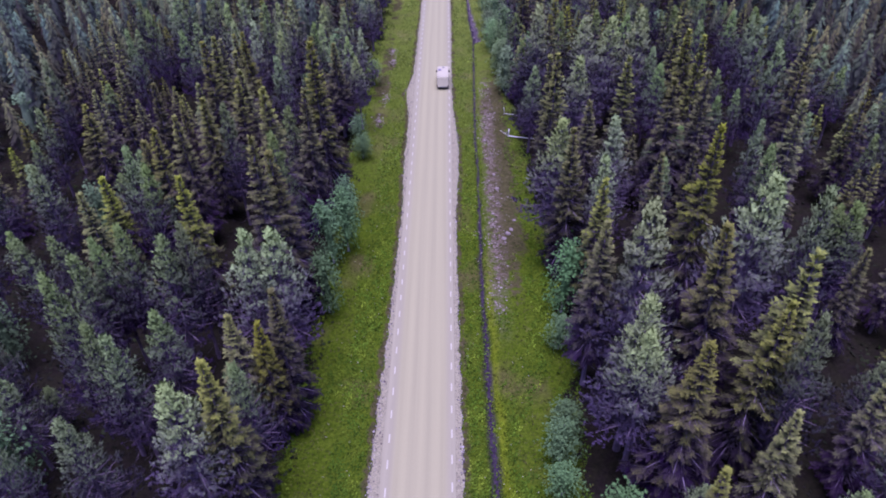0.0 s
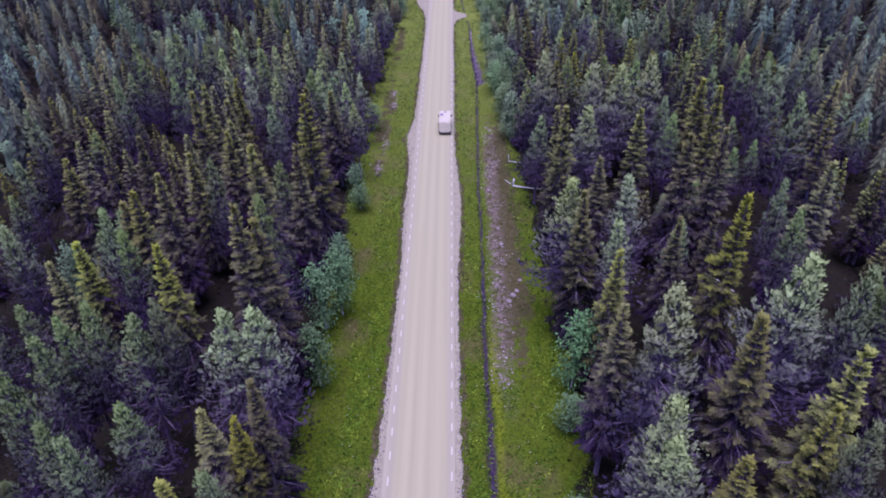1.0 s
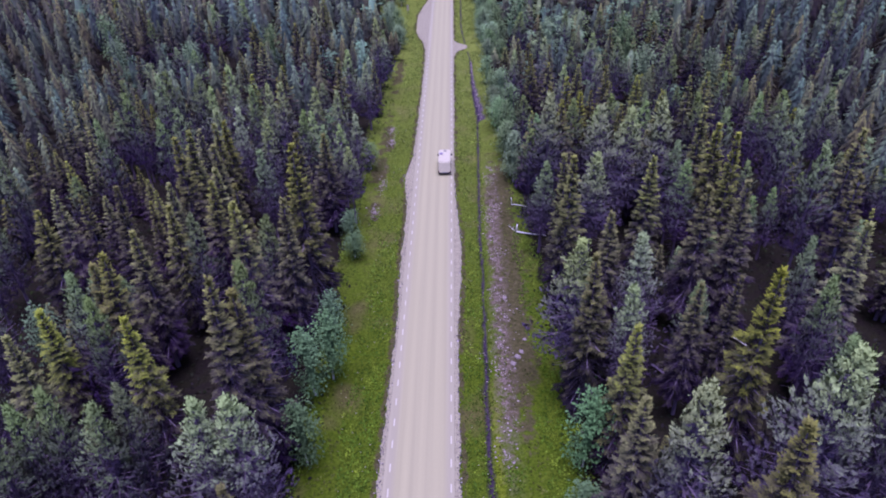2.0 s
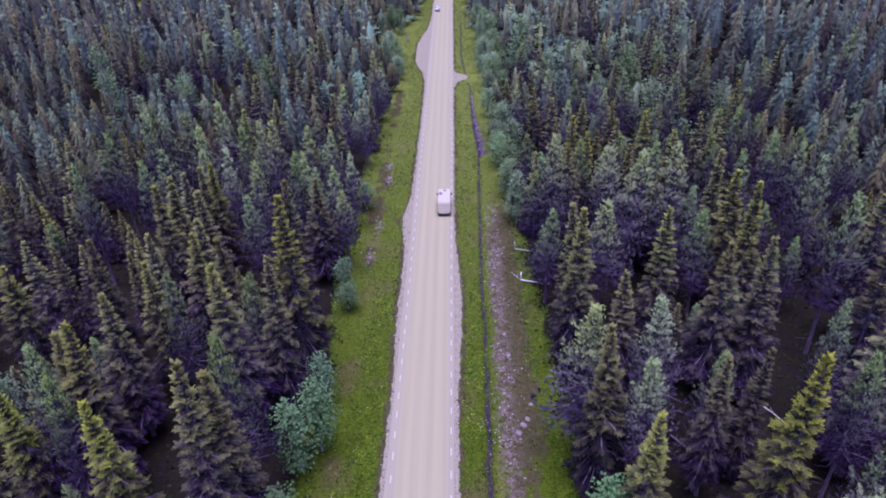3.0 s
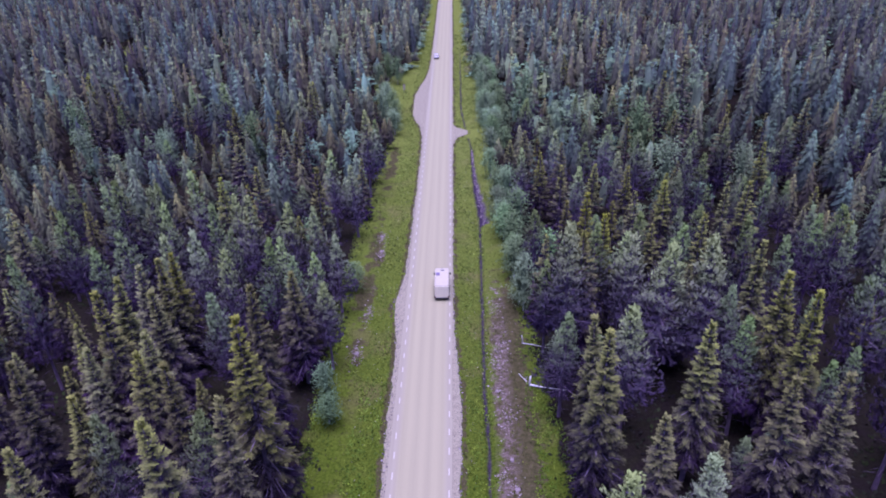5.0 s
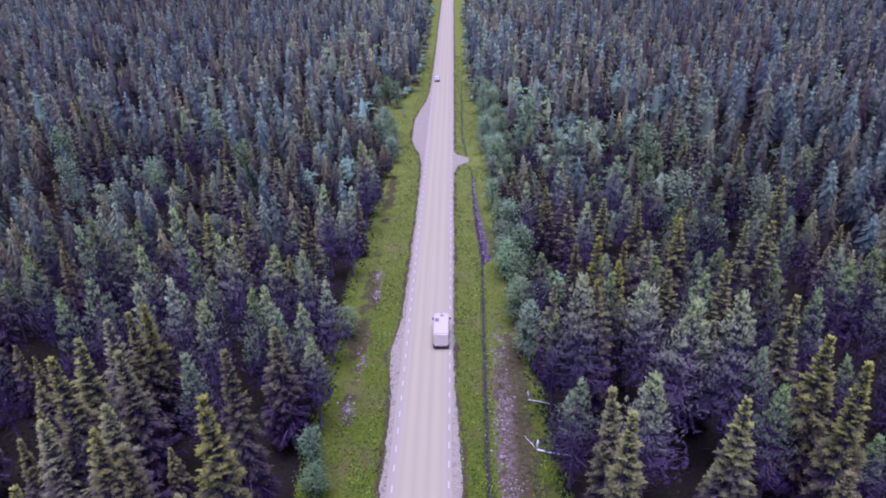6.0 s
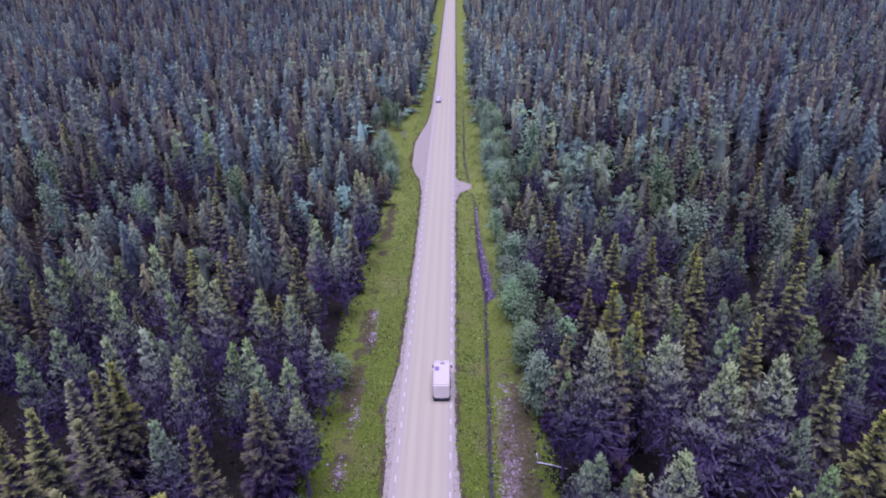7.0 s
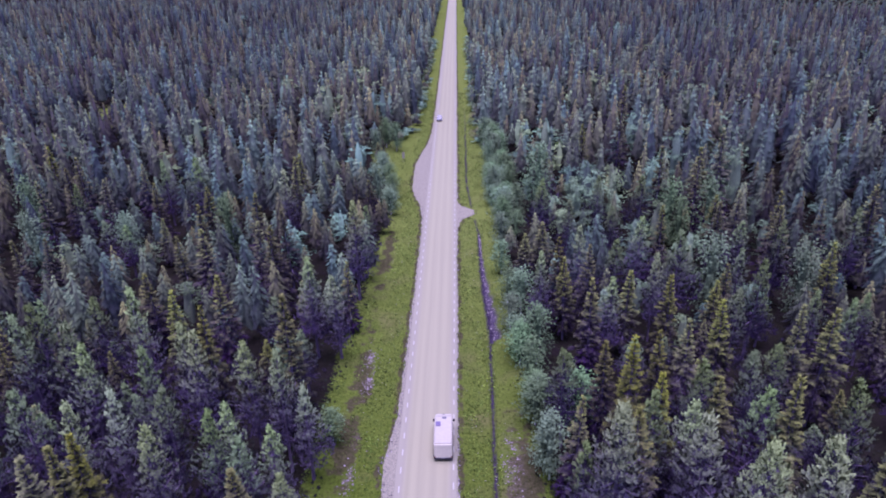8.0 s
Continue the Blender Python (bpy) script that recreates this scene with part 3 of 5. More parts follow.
def trunk_quads(rng, h, r0, dead, low, reach):
    """A tapered, slightly bent stem with bare lower branches."""
    out = []
    rings, sides = 6, 6
    zs = np.linspace(-0.3, h * 0.97, rings)
    bend = rng.normal(0, 0.06, 2)
    ring = []
    for z in zs:
        q = max(z, 0) / h
        rr = r0 * (1 - q) ** 0.8 + 0.015 + (0.25 * r0 if z < 0 else 0)
        a = np.arange(sides) * 6.28318 / sides
        ring.append(np.stack([rr * np.cos(a) + bend[0] * np.sin(3.1 * q), rr * np.sin(a) + bend[1] * np.sin(3.1 * q), 0 * a + z], 1))
    for a, b in zip(ring[:-1], ring[1:]):
        q = np.stack([a, np.roll(a, -1, 0), np.roll(b, -1, 0), b], 1)
        out.append(np.concatenate([q, np.zeros(q.shape[:2] + (1,))], 2))
    az = rng.uniform(0, 6.28, dead)
    z = rng.uniform(1.2, low + 1.5, dead)
    way = unit(np.stack([np.cos(az), np.sin(az), rng.uniform(-0.5, 0.1, dead)], 1))
    L = reach * rng.uniform(0.4, 1.0, dead)
    root = np.stack([0 * az, 0 * az, z], 1)
    for tw in (0, 1):
        side = unit(np.cross(way, np.array([0, 0, 1.0]))) if tw == 0 else np.tile(np.array([[0, 0, 1.0]]), (dead, 1))
        out.append(kites(root, way, L, np.full(dead, 0.045), side))
    return np.concatenate(out)


H0 = 18.0
KINDS = {}


def template(kind, crown, trunk, crown_mat, bark_mat, round_share=0.6):
    q, nor = rounded(crown[0], round_share)
    KINDS.setdefault(kind, []).append((quads_mesh("crown", q, crown_mat, solid=crown[1], normals=nor), quads_mesh("trunk", trunk, bark_mat)))
    return q, nor


rs = np.random.default_rng(3)


def spruce_pair(kind, bright, whorls, per, twigs, dead, full):
    """One spruce shape, in the usual green and in the yellower one."""
    r, low = rs.uniform(2.35, 2.95), rs.uniform(1.5, 4.5)
    crown, limbs = spruce_crown(rs, H0, r, low, whorls, per, twigs, full)
    stem = np.concatenate([trunk_quads(rs, H0, 0.19, dead, low + 3, 1.8), limbs if dead > 20 else limbs[::3]])
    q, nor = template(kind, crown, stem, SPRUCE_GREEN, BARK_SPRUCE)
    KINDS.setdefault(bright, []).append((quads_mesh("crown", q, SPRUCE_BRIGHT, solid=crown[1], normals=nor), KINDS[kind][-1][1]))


def pine(kind, whorls, per, tufts, brush, dead, full):
    r, low = rs.uniform(2.8, 3.4), rs.uniform(3.5, 7.0)
    crown, limbs = pine_crown(rs, H0, r, low, whorls, per, tufts, brush, full)
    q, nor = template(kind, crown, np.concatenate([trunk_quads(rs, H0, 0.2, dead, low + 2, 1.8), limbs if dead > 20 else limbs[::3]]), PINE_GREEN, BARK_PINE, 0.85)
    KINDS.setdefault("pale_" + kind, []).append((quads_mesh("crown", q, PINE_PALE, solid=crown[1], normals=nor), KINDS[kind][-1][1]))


for v in range(6):
    spruce_pair("spruce", "bright", 31, 7, 5, 50, 0.95)
    pine("pine", 20, 7, 8, 4, 40, 1.0)
for v in range(5):
    spruce_pair("spruce_far", "bright_far", 24, 6, 4, 20, 1.15)
    pine("pine_far", 18, 6, 7, 3, 16, 1.2)
for v in range(3):
    leafy_crown, stem = birch_crown(rs, 9.0, rs.uniform(1.3, 1.7), 1.2, 1400, 0.29), trunk_quads(rs, 8.6, 0.08, 6, 3, 0.8)
    template("birch", leafy_crown, stem, BIRCH_GREEN, BARK_BIRCH)
    template("birch_far", leafy_crown, stem, BIRCH_LIGHT, BARK_BIRCH)

LABELS = {
    "spruce": ("tall narrow dark green spruce with drooping boughs", "spruce tree"),
    "bright": ("tall narrow yellow-green spruce with drooping boughs", "spruce tree"),
    "pine": ("grey-green pine with a full soft-needled crown", "pine tree"),
    "pale_pine": ("tall pale grey-green pine with a broad airy crown", "pine tree"),
    "birch": ("young blue-green leafy birch at the forest's edge", "birch tree"),
}
TREE_NAME = {"spruce": "spruce_tree", "bright": "spruce_tree", "pine": "pine_tree", "pale_pine": "pine_tree", "birch": "birch_tree"}


def plant(kind, x, y, h, girth=1.0):
    """One tree, with its foot on the ground."""
    shape = kind + "_far" if y > 108 or (kind != "birch" and abs(x) > 42) else kind
    v = rs.integers(0, len(KINDS[shape]))
    base = 9.0 if kind == "birch" else H0
    s = h / base
    g = girth * (0.6 + 0.45 * s if kind == "birch" else (0.46 if "pine" in kind else 0.38) + 0.58 * s)
    m = pose(x, y, float(lie(x, y)) - 0.05, rs.normal(0, 1.2), rs.normal(0, 1.2), rs.uniform(0, 360))
    root = new(TREE_NAME[kind])
    root.matrix_world = m
    root.scale = (g, g, s)
    for part_name, me in zip(("crown", "trunk"), KINDS[shape][v]):
        part = new(part_name, me)
        part.parent = root
    tagged(root, LABELS[kind][0], LABELS[kind][1], group="trees of the roadside forest")
    return root


SPRUCES_WEST_A = [
    (-19.4, 41.1, 16.1), (-16.0, 42.7, 17.4), (-19.8, 56.8, 24.6), (-18.3, 58.9, 22.1), (-34.0, 67.1, 20.6), (-36.1, 68.6,
    18.7), (-21.9, 73.2, 23.2), (-33.5, 73.5, 19.2), (-18.6, 77.3, 20.8), (-25.4, 83.8, 19.2), (-41.3, 84.8, 18.4),
    (-30.1, 86.7, 18.1), (-29.7, 89.7, 18.3), (-52.2, 89.8, 15.4), (-48.1, 89.8, 15.1), (-36.3, 90.1, 16.2), (-40.5, 91.2,
    12.8), (-35.4, 92.7, 21.5), (-19.5, 92.8, 21.7), (-32.6, 99.0, 17.7), (-18.5, 103.9, 16.7), (-36.8, 104.2, 17.5),
    (-34.1, 105.1, 18.0), (-34.6, 107.7, 17.6), (-19.3, 126.5, 20.6), (-32.9, 135.0, 14.9), (-40.2, 142.2, 13.0), (-34.6,
    145.7, 13.4), (-48.4, 153.4, 10.2), (-30.4, 160.3, 14.7)
]
SPRUCES_WEST_B = [
    (-42.2, 163.6, 13.1), (-34.3, 166.8, 13.0), (-30.1, 170.0, 13.6), (-80.7, 170.6, 8.4), (-76.2, 171.6, 8.3), (-50.3,
    182.3, 10.3), (-39.5, 183.1, 12.1), (-85.0, 188.8, 13.5), (-20.3, 189.2, 12.8), (-18.2, 195.2, 10.1), (-83.5, 196.9,
    14.0), (-66.6, 198.7, 9.3), (-78.6, 199.8, 9.6), (-86.2, 205.7, 13.1), (-72.4, 206.6, 11.2), (-35.8, 210.9, 11.5),
    (-21.1, 238.8, 5.8)
]
SPRUCES_EAST_A = [
    (19.3, 33.3, 19.7), (23.5, 42.1, 24.1), (13.9, 46.8, 20.7), (39.5, 67.5, 22.4), (18.3, 77.1, 18.3), (44.3, 77.3,
    22.7), (32.8, 78.8, 21.2), (29.3, 79.5, 20.1), (48.4, 88.3, 23.0), (29.1, 106.2, 15.4), (16.6, 108.2, 19.1), (32.8,
    113.0, 19.0), (21.1, 115.3, 18.2), (28.6, 119.2, 14.2), (18.8, 120.4, 18.6), (17.1, 123.9, 15.8), (29.3, 131.6, 13.7),
    (26.2, 132.2, 11.9), (19.2, 141.5, 14.1), (32.0, 147.9, 11.3), (26.0, 149.6, 11.0), (16.8, 149.8, 13.4), (20.8, 152.2,
    14.6), (16.4, 156.7, 13.6), (44.0, 157.7, 8.0), (55.9, 167.7, 13.8), (15.7, 168.6, 11.2), (74.9, 172.2, 15.4), (37.8,
    173.3, 11.7), (58.9, 174.5, 13.7)
]
SPRUCES_EAST_B = [
    (49.5, 176.9, 11.2), (69.0, 178.3, 10.6), (54.1, 179.4, 12.1), (50.5, 193.5, 16.3), (42.4, 193.5, 16.9), (57.2, 198.6,
    18.8), (30.9, 219.7, 15.1), (40.7, 222.9, 23.0), (74.3, 234.7, 19.9)
]
BRIGHT_SPRUCES_WEST_A = [
    (-17.7, 31.3, 21.2), (-17.0, 40.7, 15.5), (-38.7, 58.1, 17.9), (-28.5, 59.0, 19.5), (-39.6, 63.8, 16.7), (-32.8, 80.7,
    18.2), (-50.0, 82.7, 16.7), (-17.7, 83.4, 24.5), (-35.4, 96.0, 20.8), (-49.5, 169.5, 9.7), (-60.7, 187.1, 5.5),
    (-52.2, 193.0, 10.0), (-35.1, 198.9, 14.2), (-31.8, 214.7, 8.0), (-98.9, 216.2, 13.0)
]
BRIGHT_SPRUCES_EAST_A = [
    (26.1, 31.1, 14.8), (26.0, 37.4, 19.8), (28.4, 39.5, 23.5), (26.2, 56.8, 25.6), (15.7, 57.5, 19.2), (14.5, 66.7,
    20.2), (14.1, 84.1, 22.0), (24.8, 87.3, 19.7), (35.6, 89.5, 21.8), (15.0, 89.5, 19.5), (35.4, 95.1, 20.8), (36.1,
    104.3, 19.7), (45.6, 131.0, 15.3), (44.6, 135.6, 13.1), (36.0, 138.3, 12.4), (40.1, 151.8, 8.1), (59.3, 156.1, 12.1),
    (12.6, 166.3, 9.8), (74.6, 174.3, 14.5), (49.2, 179.0, 11.4)
]
PINES_WEST_A = [
     (-29.6, 30.7, 15.4), (-17.4, 35.5, 15.9), (-28.1, 37.1, 17.2), (-30.5, 38.5, 17.6), (-33.9, 41.1,
    20.9), (-26.6, 42.3, 15.2), (-35.3, 48.1, 17.7), (-28.1, 48.8, 18.3),  
    (-34.0, 50.1, 17.6), (-31.8, 50.6, 18.9), (-26.4, 51.1, 18.3), (-34.0, 61.9, 18.5), (-19.2, 64.3, 21.1), (-37.2, 65.3,
    18.9), (-29.2, 77.8, 18.6), (-21.4, 79.2, 17.0), (-59.8, 92.9, 19.0), (-26.9, 100.5, 15.7), (-50.8, 103.3, 19.6),
    (-15.7, 106.6, 12.8), (-19.8, 108.2, 15.8), (-28.9, 109.2, 16.6), (-45.5, 110.3, 17.0), (-22.8, 110.3, 17.7), (-36.6,
    111.1, 18.0), (-17.6, 111.6, 14.7), (-21.4, 112.5, 16.4)
]
PINES_WEST_B = [
    (-34.6, 114.2, 16.8), (-29.4, 114.6, 16.5), (-43.2, 114.7, 16.7), (-54.0, 119.4, 17.7), (-16.4, 119.8, 13.1), (-33.1,
    120.7, 18.0), (-40.6, 120.8, 17.7), (-19.2, 121.1, 16.4), (-23.1, 123.0, 16.5), (-42.9, 123.2, 19.3), (-29.5, 124.9,
    16.9), (-51.5, 127.7, 17.9), (-32.8, 129.1, 15.2), (-51.3, 130.6, 17.8), (-41.3, 135.7, 16.6), (-50.5, 141.8, 12.1),
    (-17.0, 144.5, 13.9), (-20.6, 145.2, 16.4), (-16.6, 162.3, 17.9), (-65.8, 181.7, 6.2), (-70.9, 184.0, 6.4), (-79.4,
    191.1, 11.5), (-35.9, 194.0, 13.1), (-56.1, 198.4, 14.4), (-68.0, 208.4, 10.9), (-29.7, 221.0, 6.3)
]
PINES_EAST_A = [
    (28.4, 35.7, 20.0),     (33.4, 47.9,
    23.0), (36.0, 64.3, 18.7), (39.4, 73.5, 16.7), (44.2, 85.7, 22.2), (31.9, 93.9, 16.0),  (46.9, 97.9, 21.2), (31.9, 98.8, 16.5),   
    (23.4, 108.1, 18.5), (42.0, 109.4, 17.0), (18.2, 111.8, 18.0), (39.2, 112.0, 18.2), (22.9, 112.9, 16.5), (52.0, 113.3,
    16.5), (30.8, 114.2, 16.5), (60.5, 115.6, 17.5), (51.4, 118.7, 15.1), (27.0, 120.5, 15.3), (33.6, 122.6, 14.9), (37.5,
    126.1, 13.9), (51.4, 136.8, 13.2)
]
PINES_EAST_B = [
    (38.0, 139.7, 13.2), (51.1, 144.7, 10.2), (22.8, 145.5, 12.3), (61.0, 147.3, 7.9), (45.2, 149.7, 12.4), (13.3, 150.5,
    14.0), (48.7, 153.3, 4.2), (31.7, 154.8, 11.2), (36.3, 157.5, 13.8), (26.0, 158.8, 11.9), (46.3, 158.9, 10.0), (21.2,
    161.4, 13.4), (55.2, 165.0, 12.0), (84.0, 165.3, 19.8), (31.8, 166.4, 12.6), (68.4, 166.4, 13.3), (51.5, 171.2, 9.5),
    (21.5, 178.3, 11.3), (30.8, 182.4, 8.3), (17.0, 182.4, 13.5), (17.8, 187.6, 12.3), (29.5, 190.6, 11.4), (38.4, 190.7,
    11.4), (20.3, 202.5, 13.2)
]
PALE_PINES = [
    (14.7, 106.3, 21.2), (13.4, 69.9, 19.2), (-19.9, 49.5, 18.9), (-17.0, 50.0, 18.7), (24.8, 102.6, 20.2), (16.6, 45.3, 24.2), (27.4, 47.8, 25.1), (30.4, 101.0, 21.8),
    (15.9, 38.6, 20.1), (16.1, 36.2, 17.6), (20.9, 73.6, 17.9), (19.6, 94.3, 17.3), (-20.4, 30.4, 19.1), (18.0, 65.7, 16.6)
]
BIRCHES_WEST_A = [
    (-14.9, 58.7, 9.2), (-15.7, 68.3, 9.6), (-14.1, 71.0, 9.8), (-15.0, 78.5, 7.2), (-15.4, 100.4, 6.0), (-84.4, 181.0,
    10.1), (-46.4, 186.0, 12.1), (-69.3, 189.2, 6.7), (-94.6, 198.0, 12.2), (-14.6, 201.0, 6.4), (-18.1, 209.1, 9.8)
]
BIRCHES_EAST_A = [
    (13.2, 58.0, 10.8), (15.5, 127.8, 9.1), (10.3, 128.9, 7.7), (10.2, 131.6,
    6.7), (9.5, 142.1, 7.3), (11.9, 142.6, 10.2), (9.1, 145.2, 6.6), (10.9, 156.3, 8.5), (57.5, 159.7, 11.1), (43.3,
    162.7, 11.3), (45.8, 187.1, 8.6), (52.8, 190.0, 12.2), (44.4, 190.9, 11.4), (9.6, 200.1, 6.3), (18.1, 201.1, 16.0),
    (8.2, 211.9, 4.8), (9.2, 222.6, 6.1)
]
STANDS = {
    "spruce": SPRUCES_WEST_A + SPRUCES_WEST_B + SPRUCES_EAST_A + SPRUCES_EAST_B,
    "bright": BRIGHT_SPRUCES_WEST_A + BRIGHT_SPRUCES_EAST_A,
    "pine": PINES_WEST_A + PINES_WEST_B + PINES_EAST_A + PINES_EAST_B,
    "pale_pine": PALE_PINES,
    "birch": BIRCHES_WEST_A + BIRCHES_EAST_A,
}
GIRTH = {"spruce": 1.14, "bright": 1.14, "pine": 0.92, "pale_pine": 1.2, "birch": 1.0}
known = []
for kind, rows in STANDS.items():
    for x, y, h in rows:
        # Stronger light by the road is painted in: half the conifers turn paler.
        by_road = y > 104 and -42 < x < 36
        look_of = "pale_pine" if kind == "pine" and by_road and rs.uniform() < 0.5 else "bright" if kind == "spruce" and by_road and rs.uniform() < 0.5 else kind
        plant(look_of, x, y, h - float(lie(x, y)), rs.uniform(0.9, 1.15) * (GIRTH[kind] if y < 104 else 0.96 if kind == "pine" else 1.12))
        known.append((x, y, h))
for x, y, h in ((10.2, 37.3, 5.8), (9.9, 33.6, 4.2), (11.2, 40.5, 4.6), (12.0, 52.0, 5.0), (-14.6, 96.5, 4.5), (-15.2, 126.0, 5.5), (10.6, 122.0, 5.0), (8.8, 152.0, 6.5), (9.0, 160.0, 7.0), (8.6, 171.0, 7.0), (9.2, 182.0, 8.0), (9.0, 212.0, 8.0), (8.4, 205.5, 5.0)):
    plant("birch", x, y, h, 1.1)
    known.append((x, y, 14.0))
for kind, x, y, h in (("pine", 12.6, 109.0, 14.5), ("spruce", 13.2, 116.5, 15.0), ("birch", 10.9, 119.5, 10.0), ("pine", 13.0, 125.0, 14.0), ("spruce", 12.2, 131.5, 13.0), ("birch", 10.4, 135.0, 9.5), ("pine", 12.4, 141.0, 12.5), ("pine", 13.0, 97.0, 15.0), ("spruce", 12.6, 84.0, 15.5), ("pine", 13.4, 66.0, 15.0), ("birch", 9.6, 145.5, 8.5), ("spruce", -16.4, 152.0, 12.5), ("pine", -16.6, 176.0, 12.0)):
    if min(math.hypot(x - a, y - b) for a, b, c in known) > 2.2:
        plant(kind, x, y, h, 1.0)
        known.append((x, y, h))
for x, y, h in ((-17.3, 250.0, 9.0), (-20.6, 254.0, 9.5), (-14.9, 212.0, 6.5), (-16.2, 217.0, 7.5), (-18.4, 224.0, 8.0), (-15.0, 205.5, 6.0), (-19.5, 230.0, 6.5), (-23.0, 247.0, 8.0)):
    plant("birch", x, y, h, 1.15)
    known.append((x, y, 12.0))
plant("spruce", -19.4, 237.0, 8.0, 0.9)
# young birches along the forest's edge past the side track
rb = np.random.default_rng(77)
for y in np.arange(187.0, 262.0, 2.6):
    x = float(along(RIGHT_EDGE, y)) + rb.uniform(1.0, 6.5)
    if abs(y - 201) > 3.5:
        plant("birch", x, y + rb.uniform(-1, 1), rb.uniform(5.5, 9.5), rb.uniform(1.0, 1.3))
        known.append((x, y, 12.0))
known = np.array(known)

# ---- the woods between and behind them ----
GAPS = ((31, 74, 5.0), (23, 95.5, 3.0), (28.5, 90, 2.5), (-30.5, 64.5, 3.5), (-30, 53.5, 2.0), (-124, 282, 9), (-127, 295, 9), (-129, 309, 8))


def canopy(x, y):
    """How high the forest stands here."""
    d = (known[:, 0] - x) ** 2 + (known[:, 1] - y) ** 2
    w = 1 / (d + 30) ** 1.5
    near = (w * known[:, 2]).sum() / w.sum()
    far = min(max((y - 190) / 90, 0), 1)
    return near * (1 - far) + far * 16.0


def in_wood(x, y):
    if along(LEFT_EDGE, y) - 1.2 < x < along(RIGHT_EDGE, y) + 0.8:
        return False
    return all((x - a) ** 2 + (y - b) ** 2 > c * c for a, b, c in GAPS)


def simple_tree(rng, kind, detail):
    if kind == "birch":
        q, solid = birch_crown(rng, H0, rng.uniform(2.2, 3.0), 5, 360 if detail == 1 else 60, 0.55 if detail == 1 else 1.2)
    else:
        r, low = rng.uniform(2.2, 2.7), rng.uniform(3, 6)
        power, steep = (0.62, 0.5) if kind == "pine" else (0.82, 0.8)
        rows, per = (14, 10) if detail == 1 else (8, 7)
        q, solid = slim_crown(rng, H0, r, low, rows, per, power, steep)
    q, nor = rounded(q, 0.92, 0.9)
    return q, solid, nor


rw = np.random.default_rng(11)
SIMPLE = {(k, d): [simple_tree(rw, k, d) for _ in range(5)] for k in ("spruce", "pine", "birch") for d in (1, 2)}
GREENS = {"spruce": (0.174, 0.198, 0.080), "pine": (0.146, 0.222, 0.124), "birch": (0.136, 0.214, 0.108)}
heap = {"spruce": [], "pine": [], "birch": []}
heap_col = {"spruce": [], "pine": [], "birch": []}
heap_nor = {"spruce": [], "pine": [], "birch": []}
heap_solid = {"spruce": [], "pine": [], "birch": []}
count = {"spruce": 0, "pine": 0}
def spots():
    """Where the trees stand: wider apart by the road's near stretch, closer in the younger wood behind."""
    # First belt, y -40 to 16: unseen trees added to block low light.
    for y_from, y_to, cell, share in ((-40, 16, 6.0, 0.95), (16, 104, 5.2, 0.90), (104, 150, 4.8, 0.97), (150, 250, 5.0, 0.97), (250, 430, 4.9, 0.96), (430, 740, 6.6, 0.92)):
        for j in range(int(y_from / cell), int(y_to / cell)):
            y0 = j * cell
            half = 62 if y0 < 10 else 0.6 * y0 + 26
            for i in range(int(-half / cell), int(half / cell) + 1):
                x, y = (i + 0.5 * (j % 2) + rw.uniform(0.0, 0.9)) * cell, y0 + rw.uniform(0.0, 0.9) * cell
                if rw.uniform() < share:
                    yield x, y


def edge_shrubs():
    """Young growth along the far forest edges, on both sides of the road."""
    for y in np.arange(258, 470, 1.7):
        for edge, way in ((LEFT_EDGE, -1), (RIGHT_EDGE, 1)):
            if rw.uniform() < 0.75:
                yield float(along(edge, y)) + way * rw.uniform(-0.6, 1.6), y + rw.uniform(-0.8, 0.8)


stands = [(x, y, False) for x, y in spots()] + [(x, y, True) for x, y in edge_shrubs()]
